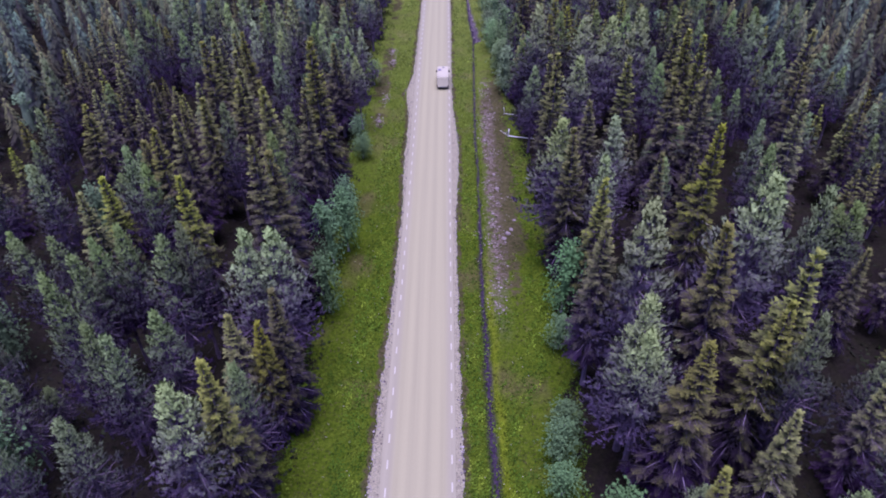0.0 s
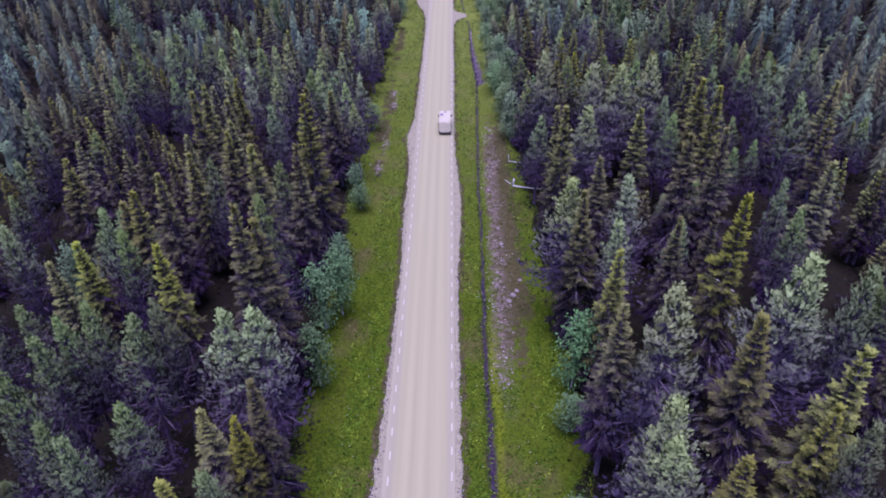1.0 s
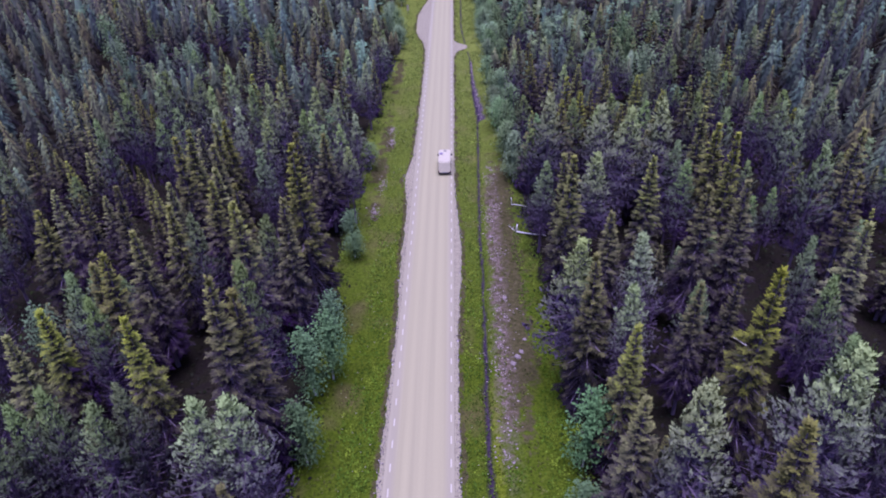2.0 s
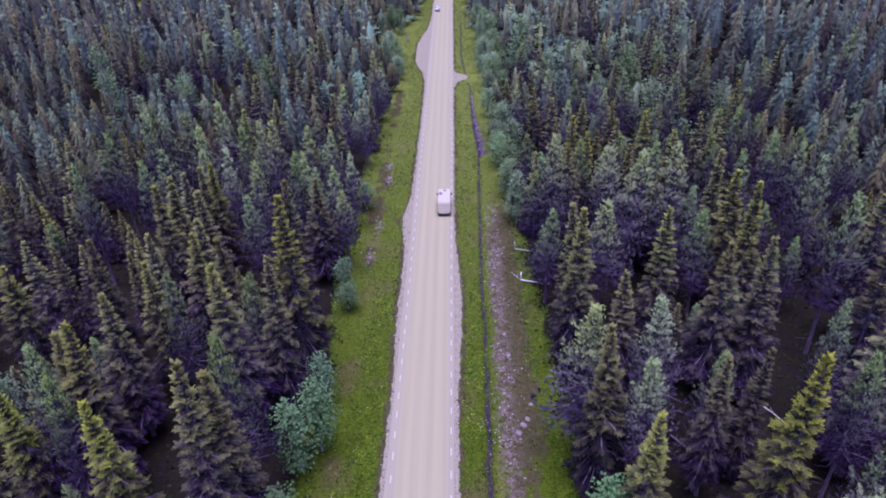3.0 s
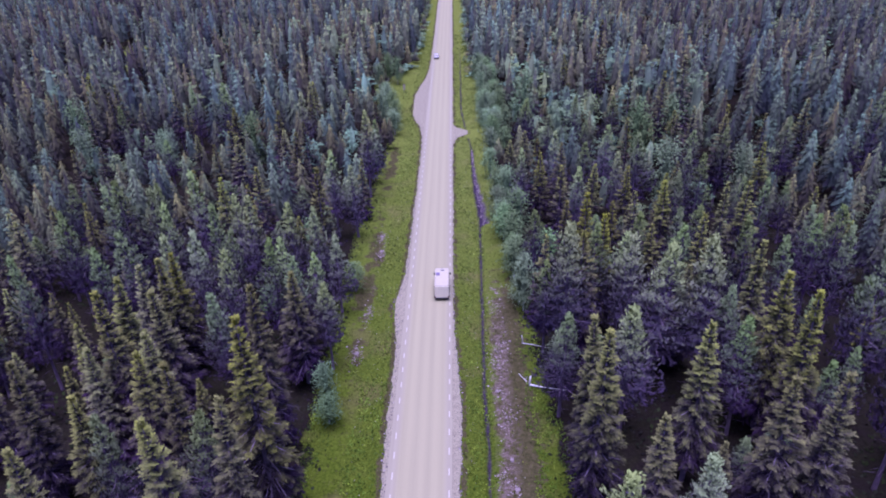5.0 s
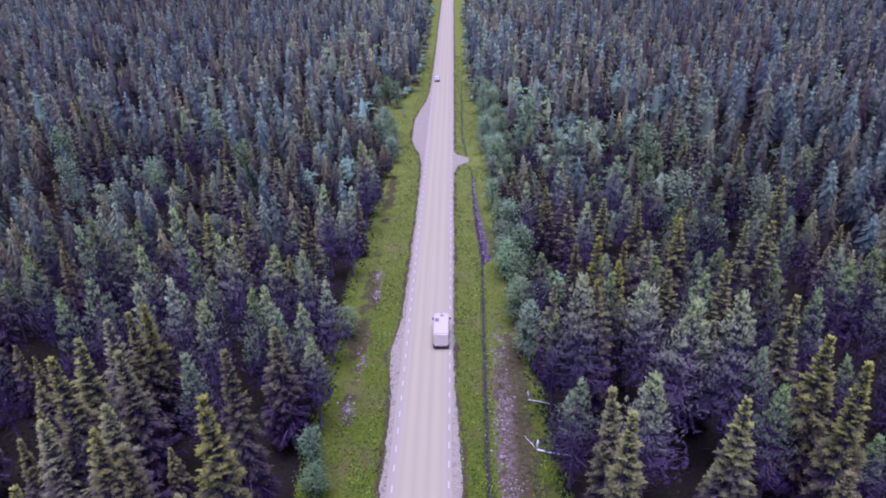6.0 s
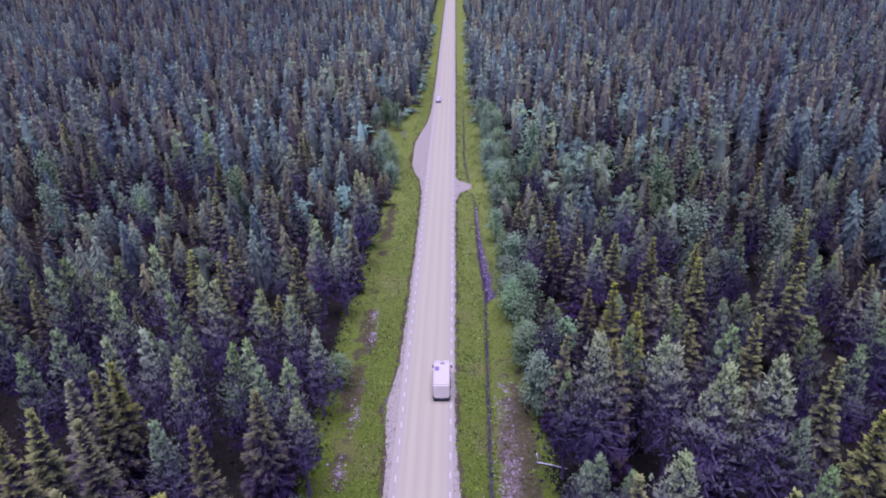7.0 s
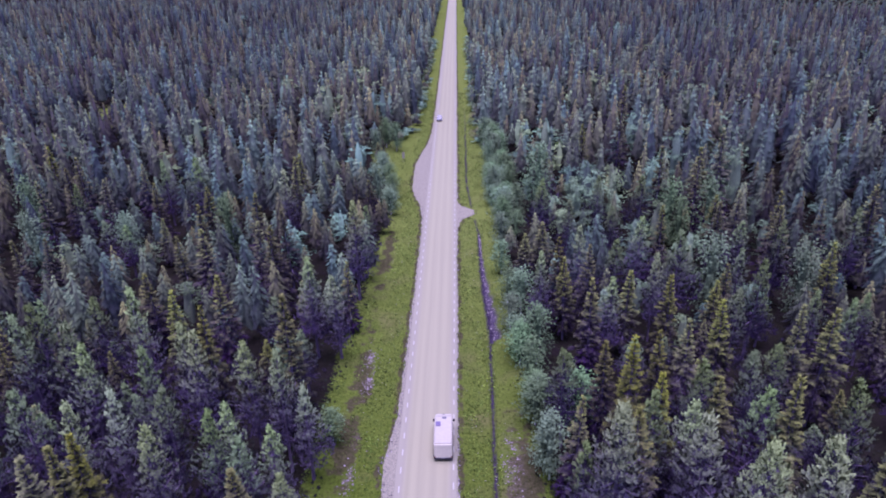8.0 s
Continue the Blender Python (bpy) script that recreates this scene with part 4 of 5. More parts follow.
for x, y, shrub in stands:
    pick, tall, grow, hue = rw.uniform(size=4)
    if not shrub and not in_wood(x, y):
        continue
    near = np.sqrt(((known[:, :2] - (x, y)) ** 2).sum(1).min()) if y < 260 else 99
    if near < (5.0 if y < 80 else 4.3 if y < 150 else 3.4):
        continue
    mix_here = 0.5 + 0.25 * math.sin(x * 0.045 + 1.0) * math.sin(y * 0.037)
    leafy = 0.62 if (7 < x < 27 and 184 < y < 250) or (27 < x < 62 and 160 < y < 214) else 0.07 if 150 < y < 330 else 0.03
    kind = "birch" if pick > 1 - leafy else "spruce" if pick < mix_here else "pine"
    top = canopy(x, y) - float(lie(x, y))
    h = top * ((0.52 + 0.42 * tall) if y < 200 else (0.55 + 0.55 * tall))
    if near < (6.0 if y < 150 else 5.0):
        h = top * ((0.34 if y < 150 else 0.45) + 0.26 * tall)
    if 16 < y < 150 and abs(x + 3) < 66 and kind != "birch" and count[kind] < 135:
        count[kind] += 1
        plant("bright" if kind == "spruce" and hue < 0.24 else kind, x, y, h, 0.9 + 0.2 * grow)
        continue
    if kind == "birch" and 16 < y < 150 and abs(x + 3) < 66:
        plant("birch", x, y, min(0.8 * h, 12.0), 1.0)
        continue
    if math.hypot((x - 285) / 62, (y - 575) / 85) < 1:
        kind, h = "birch", 1.6 + 1.8 * tall
    if shrub:
        kind, h = "birch" if pick < 0.7 else "spruce", 1.4 + 2.6 * tall
    if kind == "birch":
        h *= 0.85
    d = 1 if y < 215 else 2
    q, solid, nor = SIMPLE[kind, d][rw.integers(0, 5)]
    s = h / H0
    g = (0.50 + 0.58 * s) * (1.0 if d == 1 else 1.18) * (1.3 if kind == "birch" else 1.0)
    a = rw.uniform(0, 6.28)
    ca, sa = math.cos(a) * g, math.sin(a) * g
    p = np.empty(q.shape, np.float32)
    p[..., 3] = q[..., 3]
    p[..., 0] = q[..., 0] * ca - q[..., 1] * sa + x
    p[..., 1] = q[..., 0] * sa + q[..., 1] * ca + y
    p[..., 2] = q[..., 2] * s + float(lie(x, y))
    heap[kind].append(p)
    heap_nor[kind].append(np.stack([nor[..., 0] * math.cos(a) - nor[..., 1] * math.sin(a), nor[..., 0] * math.sin(a) + nor[..., 1] * math.cos(a), nor[..., 2]], 2).astype(np.float32))
    heap_solid[kind].append(solid)
    # Brighter light by the road, dimmer deeper in, put into the greens.
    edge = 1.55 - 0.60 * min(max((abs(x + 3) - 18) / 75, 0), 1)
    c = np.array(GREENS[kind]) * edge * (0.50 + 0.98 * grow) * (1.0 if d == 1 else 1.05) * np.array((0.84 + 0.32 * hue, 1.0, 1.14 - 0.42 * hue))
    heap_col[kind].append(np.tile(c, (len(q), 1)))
for kind in heap:
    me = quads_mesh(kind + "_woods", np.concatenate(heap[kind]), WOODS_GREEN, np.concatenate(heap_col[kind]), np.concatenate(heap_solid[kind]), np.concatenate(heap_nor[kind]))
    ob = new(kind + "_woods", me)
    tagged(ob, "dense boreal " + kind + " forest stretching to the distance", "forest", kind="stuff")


# ---- verge plants ----
def patchy(x, y, seed):
    return 0.5 + 0.5 * np.sin(x * 0.9 + seed + 1.7 * np.sin(y * 0.31 + seed)) * np.sin(y * 0.47 + 2.1 * seed + 1.3 * np.sin(x * 0.6))


rv = np.random.default_rng(23)
m_blade, t_blade, b_blade = material("grass_blades", 0.85, 0.04)
t_blade.links.new(attr(t_blade, "green").outputs["Color"], b_blade.inputs["Base Color"])


def verge_tufts(count):
    """Grass and low leafy plants in small clumps on both verges."""
    y = 28 + 300 * rv.uniform(size=count) ** 1.55
    left = rv.uniform(size=count) < 0.47
    u = rv.uniform(size=count)
    x = np.where(left, along(LEFT_EDGE, y) - 3.0 + u * (along(LEFT_GRAVEL, y) - 0.05 - along(LEFT_EDGE, y) + 3.0), along(RIGHT_GRAVEL, y) + 0.1 + u * (along(RIGHT_EDGE, y) + 2.6 - along(RIGHT_GRAVEL, y)))
    di = along(DITCH, y)
    p0 = patchy(x * 0.6, y * 0.5, 2.0)
    near_road = np.minimum(np.abs(x - along(LEFT_GRAVEL, y)), np.abs(x - along(RIGHT_GRAVEL, y)))
    bare = ((x > di + 0.8) & (x < di + 4.4 + 2.0 * p0) & (y > 58) & (y < 150)) | ((x > -15.5) & (x < -11.0 - 1.4 * p0) & (p0 > 0.35)) | ((x > 2.2) & (p0 > 0.86))
    keep = ((x < di - 0.16) | (x > di + np.maximum(0.16, 1.05 * ditch_bed(y)))) & (rv.uniform(size=count) < np.where(bare, 0.25, 1.0)) & (rv.uniform(size=count) < np.clip(near_road / 0.9, 0.15, 1))
    keep &= ~((np.abs(y - 201) < 3.2) & (x > 0) & (x < 7))
    x, y, di, bare, near_road = x[keep], y[keep], di[keep], bare[keep], near_road[keep]
    n = len(x)
    p1, p2 = patchy(x, y, 1.0), patchy(x * 2.3, y * 2.1, 4.0)
    col = np.array((0.017, 0.042, 0.004)) + np.multiply.outer(p1, np.array((0.034, 0.052, 0.003))) + np.multiply.outer(p2 ** 3, np.array((0.060, 0.066, 0.005)))
    worn = np.clip((y - 85) / 60, 0, 1) * np.where(x < -5, 0.55, 0.30) * patchy(x * 0.35, y * 0.22, 7.0) * np.clip((175 - y) / 30, 0.15, 1)
    # Grass turns a paler green farther along the road.
    far_pale = np.clip((y - 75) / 110, 0, 1) * np.where(x < -5, 0.6, 0.72)
    col = col * (1 - far_pale)[:, None] + np.multiply.outer(far_pale, np.array((0.122, 0.158, 0.034)))
    col = col * (1 - worn)[:, None] + np.multiply.outer(worn, np.array((0.045, 0.042, 0.016)))
    moss = 0.85 * np.exp(-((x - di - 0.9 - wobble(y, 51, 0.4, 3)) / 0.55) ** 2) * np.clip((74 - y) / 12, 0.1, 1)
    col = col * (1 - moss)[:, None] + np.multiply.outer(moss, np.array((0.084, 0.112, 0.005)))
    dull = np.clip(1 - near_road / 0.9, 0, 1) * 0.7 + 0.6 * bare
    col = col * (1 - dull)[:, None] + np.multiply.outer(dull, np.array((0.05, 0.04, 0.016)))
    col *= rv.uniform(0.35, 1.55, (n, 1))
    out, cols = [], []
    z = lie(x, y) - 0.02
    for k in range(2):
        az, el = rv.uniform(0, 6.28, n), rv.uniform(0.25, 1.1, n)
        way = np.stack([np.cos(az) * np.cos(el), np.sin(az) * np.cos(el), np.sin(el)], 1)
        L = rv.uniform(0.12, 0.34, n) * (0.75 + 0.5 * p1)
        side = np.stack([-np.sin(az), np.cos(az), 0 * az], 1)
        root = np.stack([x + rv.normal(0, 0.1, n), y + rv.normal(0, 0.1, n), z], 1)
        out.append(kites(root, way, L, L * 0.55, side))
        cols.append(col)
    return np.concatenate(out), np.concatenate(cols)


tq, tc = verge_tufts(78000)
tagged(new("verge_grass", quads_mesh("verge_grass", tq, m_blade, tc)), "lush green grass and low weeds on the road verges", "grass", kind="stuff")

def undergrowth(count):
    """Low bilberry and heather clumps on the forest floor."""
    y = 24 + 150 * rv.uniform(size=count)
    x = rv.uniform(-75, 72, count)
    keep = (x < along(LEFT_EDGE, y) - 0.5) | (x > along(RIGHT_EDGE, y) + 0.5)
    keep &= patchy(x * 0.5, y * 0.5, 3.0) > 0.25
    x, y = x[keep], y[keep]
    n = len(x)
    az, el = rv.uniform(0, 6.28, n), rv.uniform(0.1, 0.9, n)
    way = np.stack([np.cos(az) * np.cos(el), np.sin(az) * np.cos(el), np.sin(el)], 1)
    L = rv.uniform(0.25, 0.7, n)
    q = kites(np.stack([x, y, lie(x, y) - 0.02], 1), way, L, L * 0.7, np.stack([-np.sin(az), np.cos(az), 0 * az], 1))
    tone = patchy(x, y, 6.0)[:, None]
    # Near-black tones carry the canopy's shade in the plants' colour.
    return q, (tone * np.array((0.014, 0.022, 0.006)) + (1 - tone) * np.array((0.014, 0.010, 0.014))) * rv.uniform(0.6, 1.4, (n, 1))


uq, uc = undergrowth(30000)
tagged(new("undergrowth", quads_mesh("undergrowth", uq, m_blade, uc)), "low dark bilberry and heather on the forest floor, with painted shade", "undergrowth", kind="stuff")

fl_n = 420
fy = rv.uniform(32, 200, fl_n)
fx = np.where(rv.uniform(size=fl_n) < 0.4, rv.uniform(-13, -8.5, fl_n), rv.uniform(1.6, 9.0, fl_n))
fa = rv.uniform(0, 6.28, fl_n)
fq = kites(np.stack([fx, fy, lie(fx, fy) + rv.uniform(0.15, 0.35, fl_n)], 1), unit(np.stack([np.cos(fa), np.sin(fa), 0.2 + 0 * fa], 1)), rv.uniform(0.07, 0.16, fl_n), rv.uniform(0.07, 0.14, fl_n), unit(np.stack([-np.sin(fa), np.cos(fa), 0 * fa], 1)))
tagged(new("wildflowers", quads_mesh("wildflowers", fq, m_blade, np.outer(rv.uniform(0.5, 1, fl_n), (0.32, 0.31, 0.24)))), "tiny pale wildflowers scattered in the verge grass", "flowers", kind="stuff")


# ---- stones ----
def stone_material():
    m, t, b = material("pale_granite", 0.9, 0.2)
    n = noise_tex(t, 6, 6, 0.7)
    isl = t.nodes.new("ShaderNodeNewGeometry").outputs["Random Per Island"]
    col = ramp(t, n, [(0.3, (0.11, 0.092, 0.085)), (0.7, (0.24, 0.205, 0.19))])
    col = mix(t, 0.5, col, ramp(t, isl, [(0.0, (0.05, 0.038, 0.042)), (0.6, (0.14, 0.11, 0.12)), (1.0, (0.30, 0.26, 0.26))]))
    t.links.new(col, b.inputs["Base Color"])
    bump(t, b, n, 0.6, 0.05)
    return m


STONE = stone_material()


def stone_points(rng, size):
    """A lumpy eight-sided stone: vertices and faces."""
    v = [(0, 0, 0.5)]
    for zz, rr in ((0.28, 0.75), (-0.1, 1.0)):
        for k in range(6):
            a = 1.047 * k + rng.uniform(-0.25, 0.25)
            q = rr * rng.uniform(0.75, 1.15)
            v.append((q * math.cos(a), q * math.sin(a), zz + rng.uniform(-0.1, 0.1)))
    f = [(0, 1 + k, 1 + (k + 1) % 6) for k in range(6)] + [(1 + k, 7 + k, 7 + (k + 1) % 6, 1 + (k + 1) % 6) for k in range(6)]
    return np.array(v) * np.array(size), f


def stone_field(count):
    verts, faces = [], []
    for _ in range(count):
        lot = rv.uniform()
        if lot > 0.83:
            y = rv.uniform(149.5, 190)
            x = float(along(DITCH, y)) + rv.uniform(0.1, 1.0) * float(ditch_bed(y))
        elif lot < 0.67:
            y = rv.uniform(58, 128)
            x = float(along(DITCH, y)) + 2.0 + rv.normal(0, 0.85) + 0.5 * math.sin(y * 0.4)
            if math.sin(y * 0.53) + 0.6 * math.sin(y * 1.3 + 1) + 0.5 * math.sin(x * 2.1 + y) < 0.1 and rv.uniform() < 0.85:
                continue
        else:
            cx, cy = ((-12.6, 144.5), (-12.3, 138.5), (-13.1, 110.2), (-12.4, 120.5))[rv.integers(0, 4)]
            x, y = cx + rv.normal(0, 0.5), cy + rv.normal(0, 1.6)
        r = rv.uniform(0.05, 0.14) * (1.6 if rv.uniform() < 0.06 else 1)
        v, f = stone_points(rv, (r, r * rv.uniform(0.7, 1.1), r * 0.7))
        v = v + np.array((x, y, float(lie(x, y)) + 0.01))
        faces += [tuple(i + len(verts) for i in q) for q in f]
        verts += v.tolist()
    ob = mesh_object("rubble", verts, faces, STONE)
    tagged(ob, "strip of pale rubble stones beside the ditch", "stones", kind="stuff")


stone_field(1800)


def shoulder_grit(count):
    """Loose stones and clods along the gravel's outer edge."""
    verts, faces = [], []
    for _ in range(count):
        y = 28 + 190 * rv.uniform() ** 1.4
        if rv.uniform() < 0.62:
            x = float(along(LEFT_GRAVEL, y)) + abs(rv.normal(0, 0.45)) - 0.15
        else:
            x = float(along(RIGHT_GRAVEL, y)) - abs(rv.normal(0, 0.22)) + 0.12
        r = rv.uniform(0.03, 0.09) * (1.7 if rv.uniform() < 0.1 else 1)
        v, f = stone_points(rv, (r, r * rv.uniform(0.7, 1.3), r * 0.5))
        v = v + np.array((x, y, 0.0))
        faces += [tuple(i + len(verts) for i in q) for q in f]
        verts += v.tolist()
    tagged(mesh_object("loose_gravel", verts, faces, GRIT), "dark loose clods and stones along the road's edge", "gravel", kind="stuff")


GRIT, g_t, g_b = material("dark_grit", 0.95, 0.1)
g_t.links.new(ramp(g_t, g_t.nodes.new("ShaderNodeNewGeometry").outputs["Random Per Island"], [(0.0, (0.03, 0.025, 0.03)), (0.55, (0.07, 0.055, 0.06)), (1.0, (0.26, 0.23, 0.24))]), g_b.inputs["Base Color"])
shoulder_grit(3200)
for x, y, r in ((8.0, 74.3, 0.55), (8.5, 75.2, 0.4), (7.4, 73.2, 0.42), (9.1, 77.4, 0.35), (7.2, 86.1, 0.45), (6.9, 90.3, 0.38), (6.2, 79.5, 0.32), (6.0, 101.9, 0.4), (-12.7, 144.7, 0.45), (-12.3, 139.2, 0.4), (-13.0, 110.1, 0.5)):
    v, f = stone_points(rv, (r, r * 0.8, r * 0.75))
    ob = mesh_object("boulder", v.tolist(), f, STONE)
    ob.matrix_world = pose(x, y, float(lie(x, y)) + 0.02, 0, 0, rv.uniform(0, 360))
    tagged(ob, "pale angular boulder lying in rough grass", "stone", group="verge boulders")


# ---- fallen and broken trunks ----
def tube(points, radii, sides=8):
    """A bent, tapering round bar through the points."""
    p = np.array(points, float)
    verts, faces = [], []
    for i, c in enumerate(p):
        d = unit((p[min(i + 1, len(p) - 1)] - p[max(i - 1, 0)])[None])[0]
        a = unit(np.cross(d, (0.3, 0.2, 1.0) if abs(d[2]) < 0.9 else (1.0, 0, 0))[None])[0]
        b = np.cross(d, a)
        for k in range(sides):
            t = 6.28318 * k / sides
            verts.append(tuple(c + radii[i] * (math.cos(t) * a + math.sin(t) * b)))
    n = len(p)
    faces = [(i * sides + k, i * sides + (k + 1) % sides, (i + 1) * sides + (k + 1) % sides, (i + 1) * sides + k) for i in range(n - 1) for k in range(sides)]
    faces += [tuple(range(sides))[::-1], tuple((n - 1) * sides + k for k in range(sides))]
    return verts, faces


def fallen(label, points, radii, mat, twigs=0, name="fallen_log", category="log"):
    root = new(name)
    base = np.array(points[0], float)
    root.location = base
    local = np.array(points, float) - base
    v, f = tube(local, radii)
    mesh_object("stem", v, f, mat, root, True)
    for _ in range(twigs):
        q = rv.uniform(0.15, 0.95)
        i = min(int(q * (len(local) - 1)), len(local) - 2)
        c = local[i] + (local[i + 1] - local[i]) * (q * (len(local) - 1) - i)
        w = c + np.array((rv.normal(0, 0.5), rv.normal(0, 0.5), rv.uniform(0.2, 0.7)))
        v, f = tube([c, (c + w) / 2 + rv.normal(0, 0.05, 3), w], (0.03, 0.02, 0.008), 5)
        mesh_object("branch", v, f, mat, root)
    tagged(root, label, category)


def at(x, y, up=0.15):
    return (x, y, float(lie(x, y)) + up)


fallen("white broken birch stub leaning by the forest edge", [at(10.1, 102.6, -0.2), at(10.12, 102.6, 0.7), at(10.2, 102.7, 1.5)], (0.13, 0.12, 0.10), BARK_BIRCH, 0, "broken_stub", "tree stump")
fallen("white fallen birch log lying on rough grass", [at(10.1, 102.45, 0.3), at(11.4, 102.1, 0.24), at(12.8, 101.8, 0.18), at(14.6, 101.4, 0.15)], (0.13, 0.12, 0.10, 0.07), BARK_BIRCH, 3)
fallen("thin grey broken birch stub at the forest edge", [at(10.0, 111.4, -0.2), at(10.0, 111.4, 0.7), at(9.9, 111.5, 1.4)], (0.07, 0.06, 0.05), BARK_BIRCH, 0, "broken_stub", "tree stump")
fallen("thin pale fallen birch trunk under the trees", [at(10.0, 111.3, 0.2), at(11.5, 110.9, 0.2), at(13.4, 110.3, 0.15)], (0.07, 0.06, 0.04), BARK_BIRCH, 2)
fallen("long thin bent birch trunk fallen in the clearing", [at(32.0, 78.5, 0.9), at(33.7, 77.7, 0.8), at(35.1, 76.6, 0.5), at(36.0, 75.6, 0.3), at(36.8, 74.4, 0.12)], (0.04, 0.05, 0.06, 0.06, 0.06), BARK_BIRCH, 3)
fallen("grey fallen trunk lying across the mossy clearing", [at(25.6, 76.2, 0.15), at(28.5, 73.9, 0.15), at(32.2, 71.0, 0.12)], (0.05, 0.07, 0.08), BARK_GREY, 4)
fallen("dark fallen spruce trunk with bare branches", [at(23.6, 72.2, 0.5), at(25.0, 70.4, 0.4), at(27.6, 66.8, 0.2)], (0.10, 0.14, 0.18), BARK_SPRUCE, 16)
fallen("grey leaning dead pole lying at the forest edge", [at(8.9, 104.9, 0.1), at(9.5, 103.8, 0.12), at(9.9, 103.0, 0.1)], (0.03, 0.04, 0.03), BARK_BIRCH, 2)


# ---- shaped parts ----
def part(name, bm, mat, parent, label=""):
    me = bpy.data.meshes.new(name)
    bm.to_mesh(me)
    bm.free()
    me.materials.append(mat)
    ob = new(name, me)
    ob.parent = parent
    return tagged(ob, label)


def block(x0, x1, y0, y1, z0, z1, bevel=0.03, taper_x=0.0, front=0.0, back=0.0, segments=2):
    """A bevelled block; its top may be narrower and lean in at the front and the back."""
    bm = bmesh.new()
    corners = []
    for z, tx, fr, bk in ((z0, 0, 0, 0), (z1, taper_x, front, back)):
        corners += [bm.verts.new(c) for c in ((x0 + tx, y0 + bk, z), (x1 - tx, y0 + bk, z), (x1 - tx, y1 - fr, z), (x0 + tx, y1 - fr, z))]
    for q in ((3, 2, 1, 0), (4, 5, 6, 7), (0, 1, 5, 4), (1, 2, 6, 5), (2, 3, 7, 6), (3, 0, 4, 7)):
        bm.faces.new([corners[i] for i in q])
    if bevel:
        bmesh.ops.bevel(bm, geom=bm.edges[:], offset=bevel, segments=segments, affect="EDGES")
    return bm


def disc(radius, width, x, y, z, sides=20):
    """A wheel-shaped solid with its axle along x."""
    bm = bmesh.new()
    bmesh.ops.create_cone(bm, cap_ends=True, segments=sides, radius1=radius, radius2=radius, depth=width, matrix=pose(x, y, z, 0, 90, 0))
    rim = [e for e in bm.edges if len(e.link_faces) == 2 and any(len(f.verts) > 4 for f in e.link_faces)]
    bmesh.ops.bevel(bm, geom=rim, offset=0.03, segments=2, affect="EDGES")
    return bm


def plain(name, colour, rough, metal=0.0, grime=0.12):
    m, t, b = material(name, rough, 0.5)
    n = noise_tex(t, 3.0, 5, 0.6)
    t.links.new(ramp(t, n, [(0.3, tuple(c * (1 - grime) for c in colour)), (0.7, colour)]), b.inputs["Base Color"])
    b.inputs["Metallic"].default_value = metal
    return m


WHITE_BODY = plain("creamy_white_bodywork", (0.32, 0.292, 0.212), 0.6)
# Raised far above the body's colour, standing in for light on the rear.
BRIGHTENED_REAR = plain("brightened_rear_paint", (0.74, 0.68, 0.52), 0.6)
SILVER_BODY = plain("silver_car_paint", (0.30, 0.29, 0.30), 0.35, 0.3)
DARK_GLASS = plain("tinted_glass", (0.02, 0.02, 0.025), 0.08)
RUBBER = plain("black_rubber", (0.02, 0.02, 0.02), 0.85)
HATCH = plain("smoked_roof_hatch", (0.13, 0.10, 0.16), 0.3)
GREY_PLASTIC = plain("grey_plastic", (0.10, 0.095, 0.10), 0.6)
DARK_PLASTIC = plain("dark_plastic", (0.025, 0.022, 0.03), 0.6)
RED_LAMP = plain("red_lamp_glass", (0.18, 0.01, 0.012), 0.2)
CLEAR_LAMP = plain("clear_lamp_glass", (0.35, 0.35, 0.36), 0.15)
ALLOY = plain("wheel_alloy", (0.25, 0.25, 0.26), 0.35, 0.8)


def wheels(root, half, ys_at, radius, width):
    for y in ys_at:
        for sg in (-1, 1):
            tyre = part("tyre", disc(radius, width, sg * (half - width / 2), y, radius), RUBBER, root)
            part("rim", disc(radius * 0.6, 0.04, sg * (half + 0.005), y, radius, 14), ALLOY, tyre)


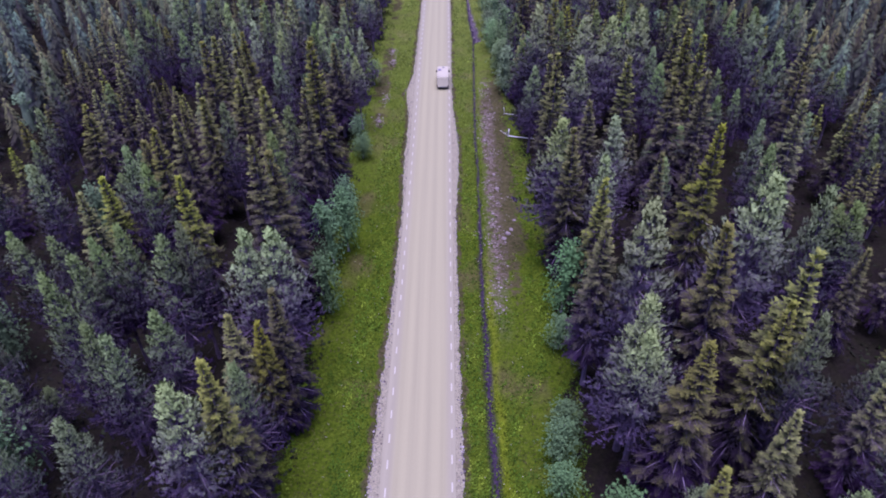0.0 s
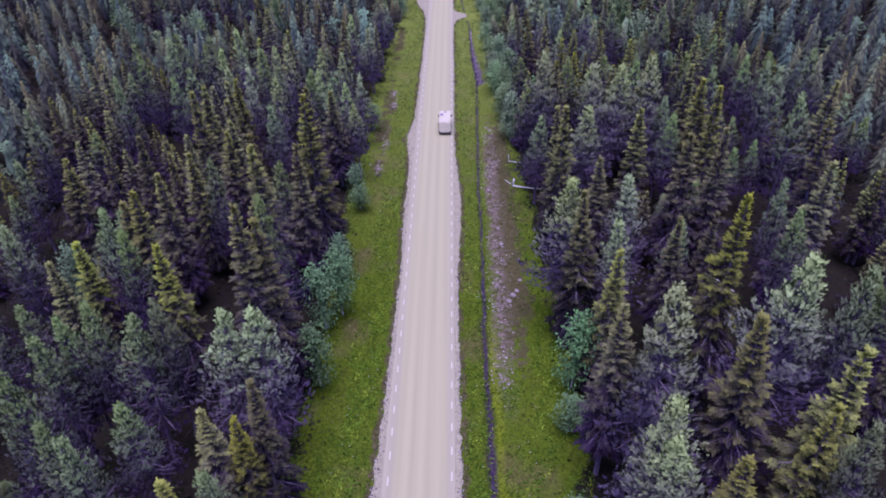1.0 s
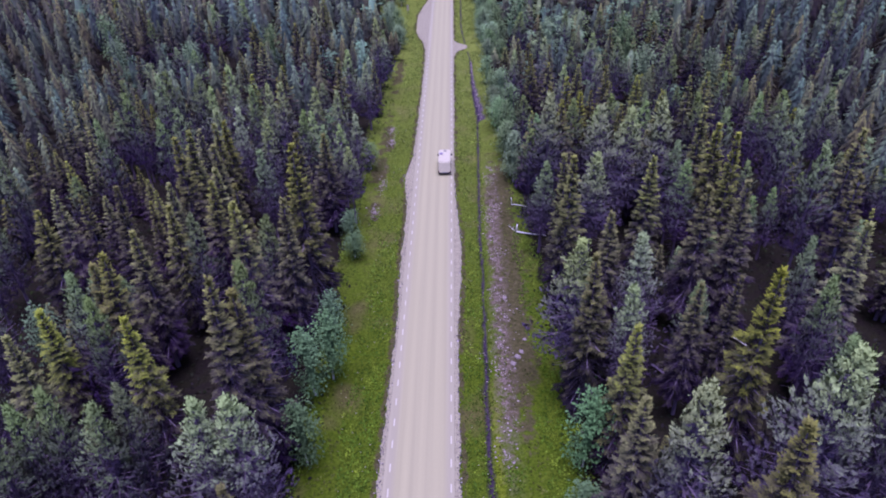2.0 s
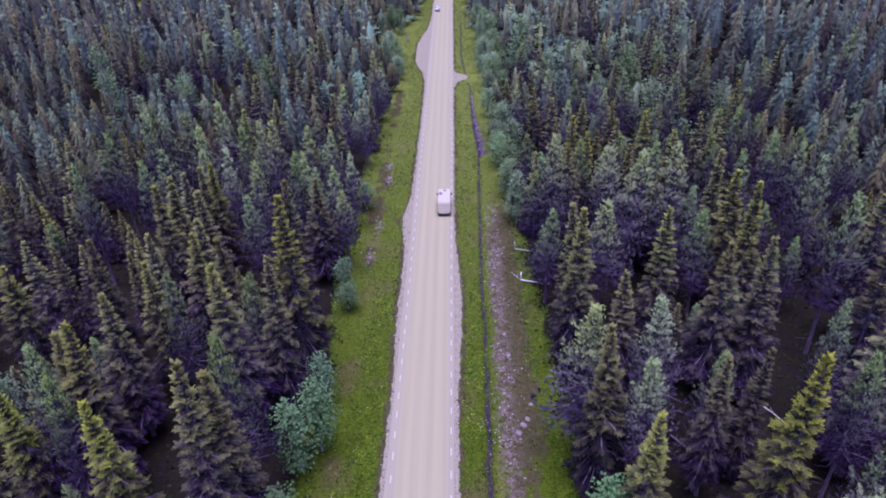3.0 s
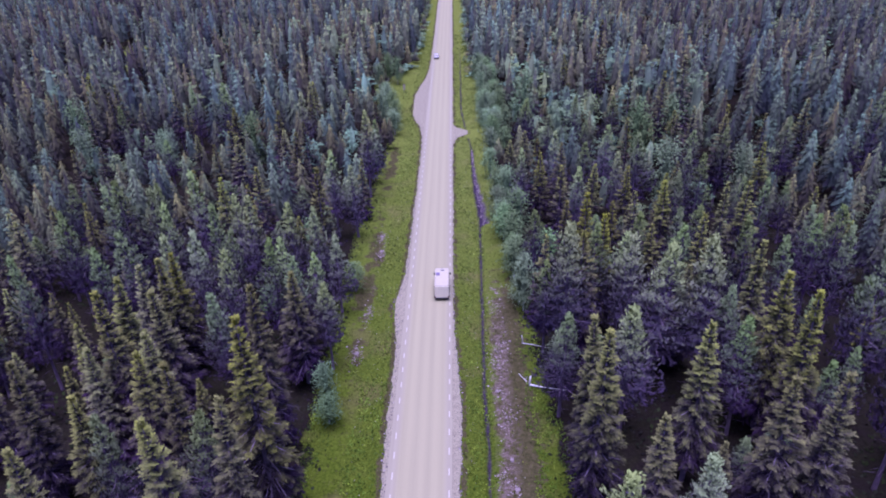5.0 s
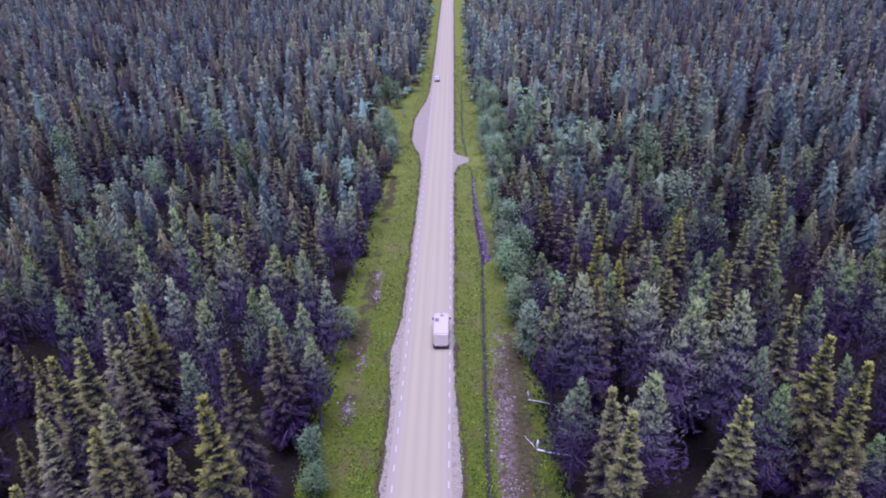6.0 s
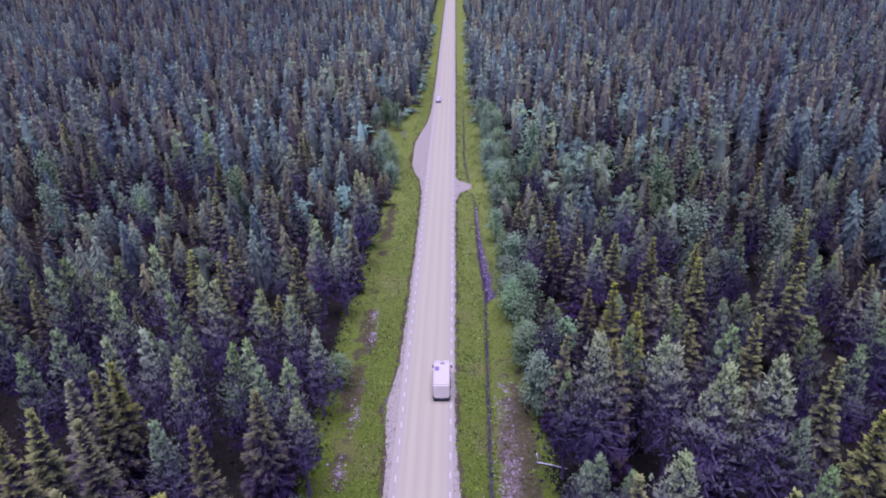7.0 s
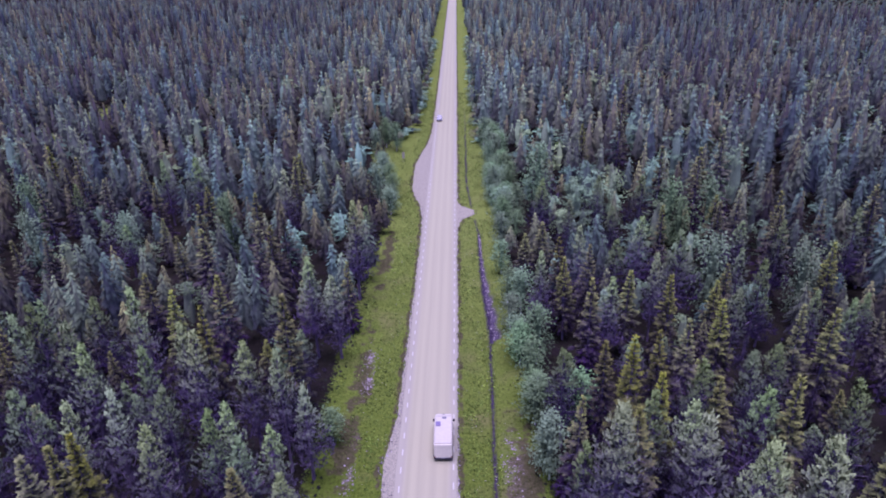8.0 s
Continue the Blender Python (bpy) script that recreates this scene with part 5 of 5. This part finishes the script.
def motorhome(x, y):
    """Seen from behind and above: a long pale box body with a lower cab in front. Its front points up the road."""
    root = new("motorhome")
    root.matrix_world = pose(x, y, 0.032)
    root.scale = (1.0, 0.92, 0.92)
    part("body", block(-1.14, 1.14, -3.45, 2.2, 0.42, 2.82, 0.12, 0.03, 0.0, 0.12, 3), WHITE_BODY, root)
    # Added sheet, brightened so the dim rear face matches the roof.
    part("brightened_rear", block(-1.06, 1.06, -3.475, -3.40, 0.62, 2.79, 0.02), BRIGHTENED_REAR, root, "plain white rear panel, painted brighter to stand in for light")
    part("overcab", block(-1.08, 1.08, 2.12, 3.05, 1.85, 2.74, 0.12, 0.05, 0.35, 0.0, 3), WHITE_BODY, root)
    part("cab", block(-1.0, 1.0, 2.15, 3.5, 0.4, 1.30, 0.10, 0.03, 0.12, 0.0, 3), WHITE_BODY, root)
    part("windscreen", block(-0.92, 0.92, 2.2, 3.3, 1.28, 1.92, 0.05, 0.06, 0.5, 0.0), DARK_GLASS, root, "dark windscreen")
    part("chassis", block(-1.0, 1.0, -3.3, 3.3, 0.22, 0.46, 0.03), DARK_PLASTIC, root)
    part("roof_hatch", block(-0.93, -0.33, 0.05, 0.95, 2.80, 2.89, 0.03), HATCH, root, "smoked violet-grey roof hatch")
    part("roof_hatch", block(-0.18, 0.36, 1.55, 1.95, 2.80, 2.87, 0.03), GREY_PLASTIC, root, "small grey roof hatch")
    part("roof_vent", block(-0.12, 0.1, 2.45, 2.6, 2.70, 2.78, 0.02), GREY_PLASTIC, root)
    part("roof_rail", block(-1.06, -1.02, -2.9, 1.9, 2.80, 2.85, 0.01), WHITE_BODY, root)
    part("roof_rail", block(1.02, 1.06, -2.9, 1.9, 2.80, 2.85, 0.01), WHITE_BODY, root)
    part("bumper", block(-1.1, 1.1, -3.58, -3.38, 0.36, 0.62, 0.04), DARK_PLASTIC, root, "dark rear bumper")
    part("plate", block(-0.26, 0.26, -3.6, -3.575, 0.62, 0.73, 0.005), CLEAR_LAMP, root)
    for sg in (-1, 1):
        part("tail_light", block(sg * 0.98 - 0.09, sg * 0.98 + 0.09, -3.50, -3.40, 0.66, 0.84, 0.02), RED_LAMP, root, "small red tail light")
        part("corner_trim", block(sg * 1.1 - 0.06, sg * 1.1 + 0.06, -3.52, -3.30, 0.62, 1.02, 0.03), DARK_PLASTIC, root, "dark corner trim")
        mirror = part("mirror_arm", block(sg * 1.12 - 0.14, sg * 1.12 + 0.14, 2.78, 2.84, 1.45, 1.5, 0.01), DARK_PLASTIC, root)
        part("mirror", block(sg * 1.27 - 0.11, sg * 1.27 + 0.11, 2.74, 2.90, 1.30, 1.72, 0.03), DARK_PLASTIC, mirror, "dark wing mirror")
        part("side_window", block(sg * 1.145 - 0.02, sg * 1.145 + 0.02, -2.4, -1.3, 1.5, 2.1, 0.01), DARK_GLASS, root)
        part("side_window", block(sg * 1.145 - 0.02, sg * 1.145 + 0.02, 0.6, 1.5, 1.5, 2.1, 0.01), DARK_GLASS, root)
        part("cab_window", block(sg * 1.0 - 0.02, sg * 1.0 + 0.02, 2.3, 2.95, 1.25, 1.75, 0.01), DARK_GLASS, root)
        part("headlight", block(sg * 0.78 - 0.14, sg * 0.78 + 0.14, 3.42, 3.52, 0.75, 0.95, 0.02), CLEAR_LAMP, root)
    part("door", block(1.13, 1.165, -0.7, 0.0, 0.5, 2.3, 0.01), WHITE_BODY, root)
    wheels(root, 1.06, (-2.0, 2.6), 0.34, 0.22)
    tagged(root, "creamy white motorhome with a smoked roof hatch, driving on the road", "motorhome")


def oncoming_car(x, y):
    root = new("car")
    root.matrix_world = pose(x, y, 0.032, 0, 0, 180)
    part("body", block(-0.88, 0.88, -2.2, 2.2, 0.28, 0.86, 0.12, 0.05, 0.08, 0.06, 3), SILVER_BODY, root)
    cabin = part("cabin", block(-0.78, 0.78, -1.75, 0.95, 0.82, 1.36, 0.06, 0.16, 0.75, 0.55), DARK_GLASS, root, "dark windows")
    part("roof", block(-0.62, 0.62, -1.15, 0.15, 1.34, 1.43, 0.05, 0.03, 0.08, 0.08), SILVER_BODY, cabin)
    part("bumper", block(-0.84, 0.84, 2.08, 2.26, 0.26, 0.52, 0.05), DARK_PLASTIC, root)
    part("plate", block(-0.26, 0.26, 2.25, 2.275, 0.42, 0.53, 0.005), CLEAR_LAMP, root)
    for sg in (-1, 1):
        part("headlight", block(sg * 0.64 - 0.17, sg * 0.64 + 0.17, 2.08, 2.2, 0.60, 0.76, 0.03), CLEAR_LAMP, root, "clear headlight")
        part("mirror", block(sg * 0.94 - 0.1, sg * 0.94 + 0.1, 0.62, 0.74, 0.86, 1.02, 0.03), DARK_PLASTIC, root)
        part("tail_light", block(sg * 0.68 - 0.15, sg * 0.68 + 0.15, -2.2, -2.1, 0.62, 0.78, 0.02), RED_LAMP, root)
    wheels(root, 0.86, (-1.35, 1.38), 0.31, 0.2)
    tagged(root, "silver-white car driving towards the camera on the road", "car")


def info_board(x, y):
    root = new("sign_board")
    root.matrix_world = pose(x, y, float(lie(x, y)) - 0.05, 0, 0, 8)
    for sg in (-1, 1):
        bm = bmesh.new()
        bmesh.ops.create_cone(bm, cap_ends=True, segments=10, radius1=0.045, radius2=0.04, depth=3.0, matrix=pose(sg * 0.22, 0, 1.5))
        part("post", bm, GREY_PLASTIC, root)
    part("board", block(-0.36, 0.36, -0.06, -0.02, 1.25, 3.05, 0.015), WHITE_BODY, root, "pale blank board")
    tagged(root, "pale upright sign board on two posts in the meadow", "sign")


motorhome(-1.33, 125.5)
oncoming_car(-5.4, 284.0)
info_board(-14.5, 240.0)
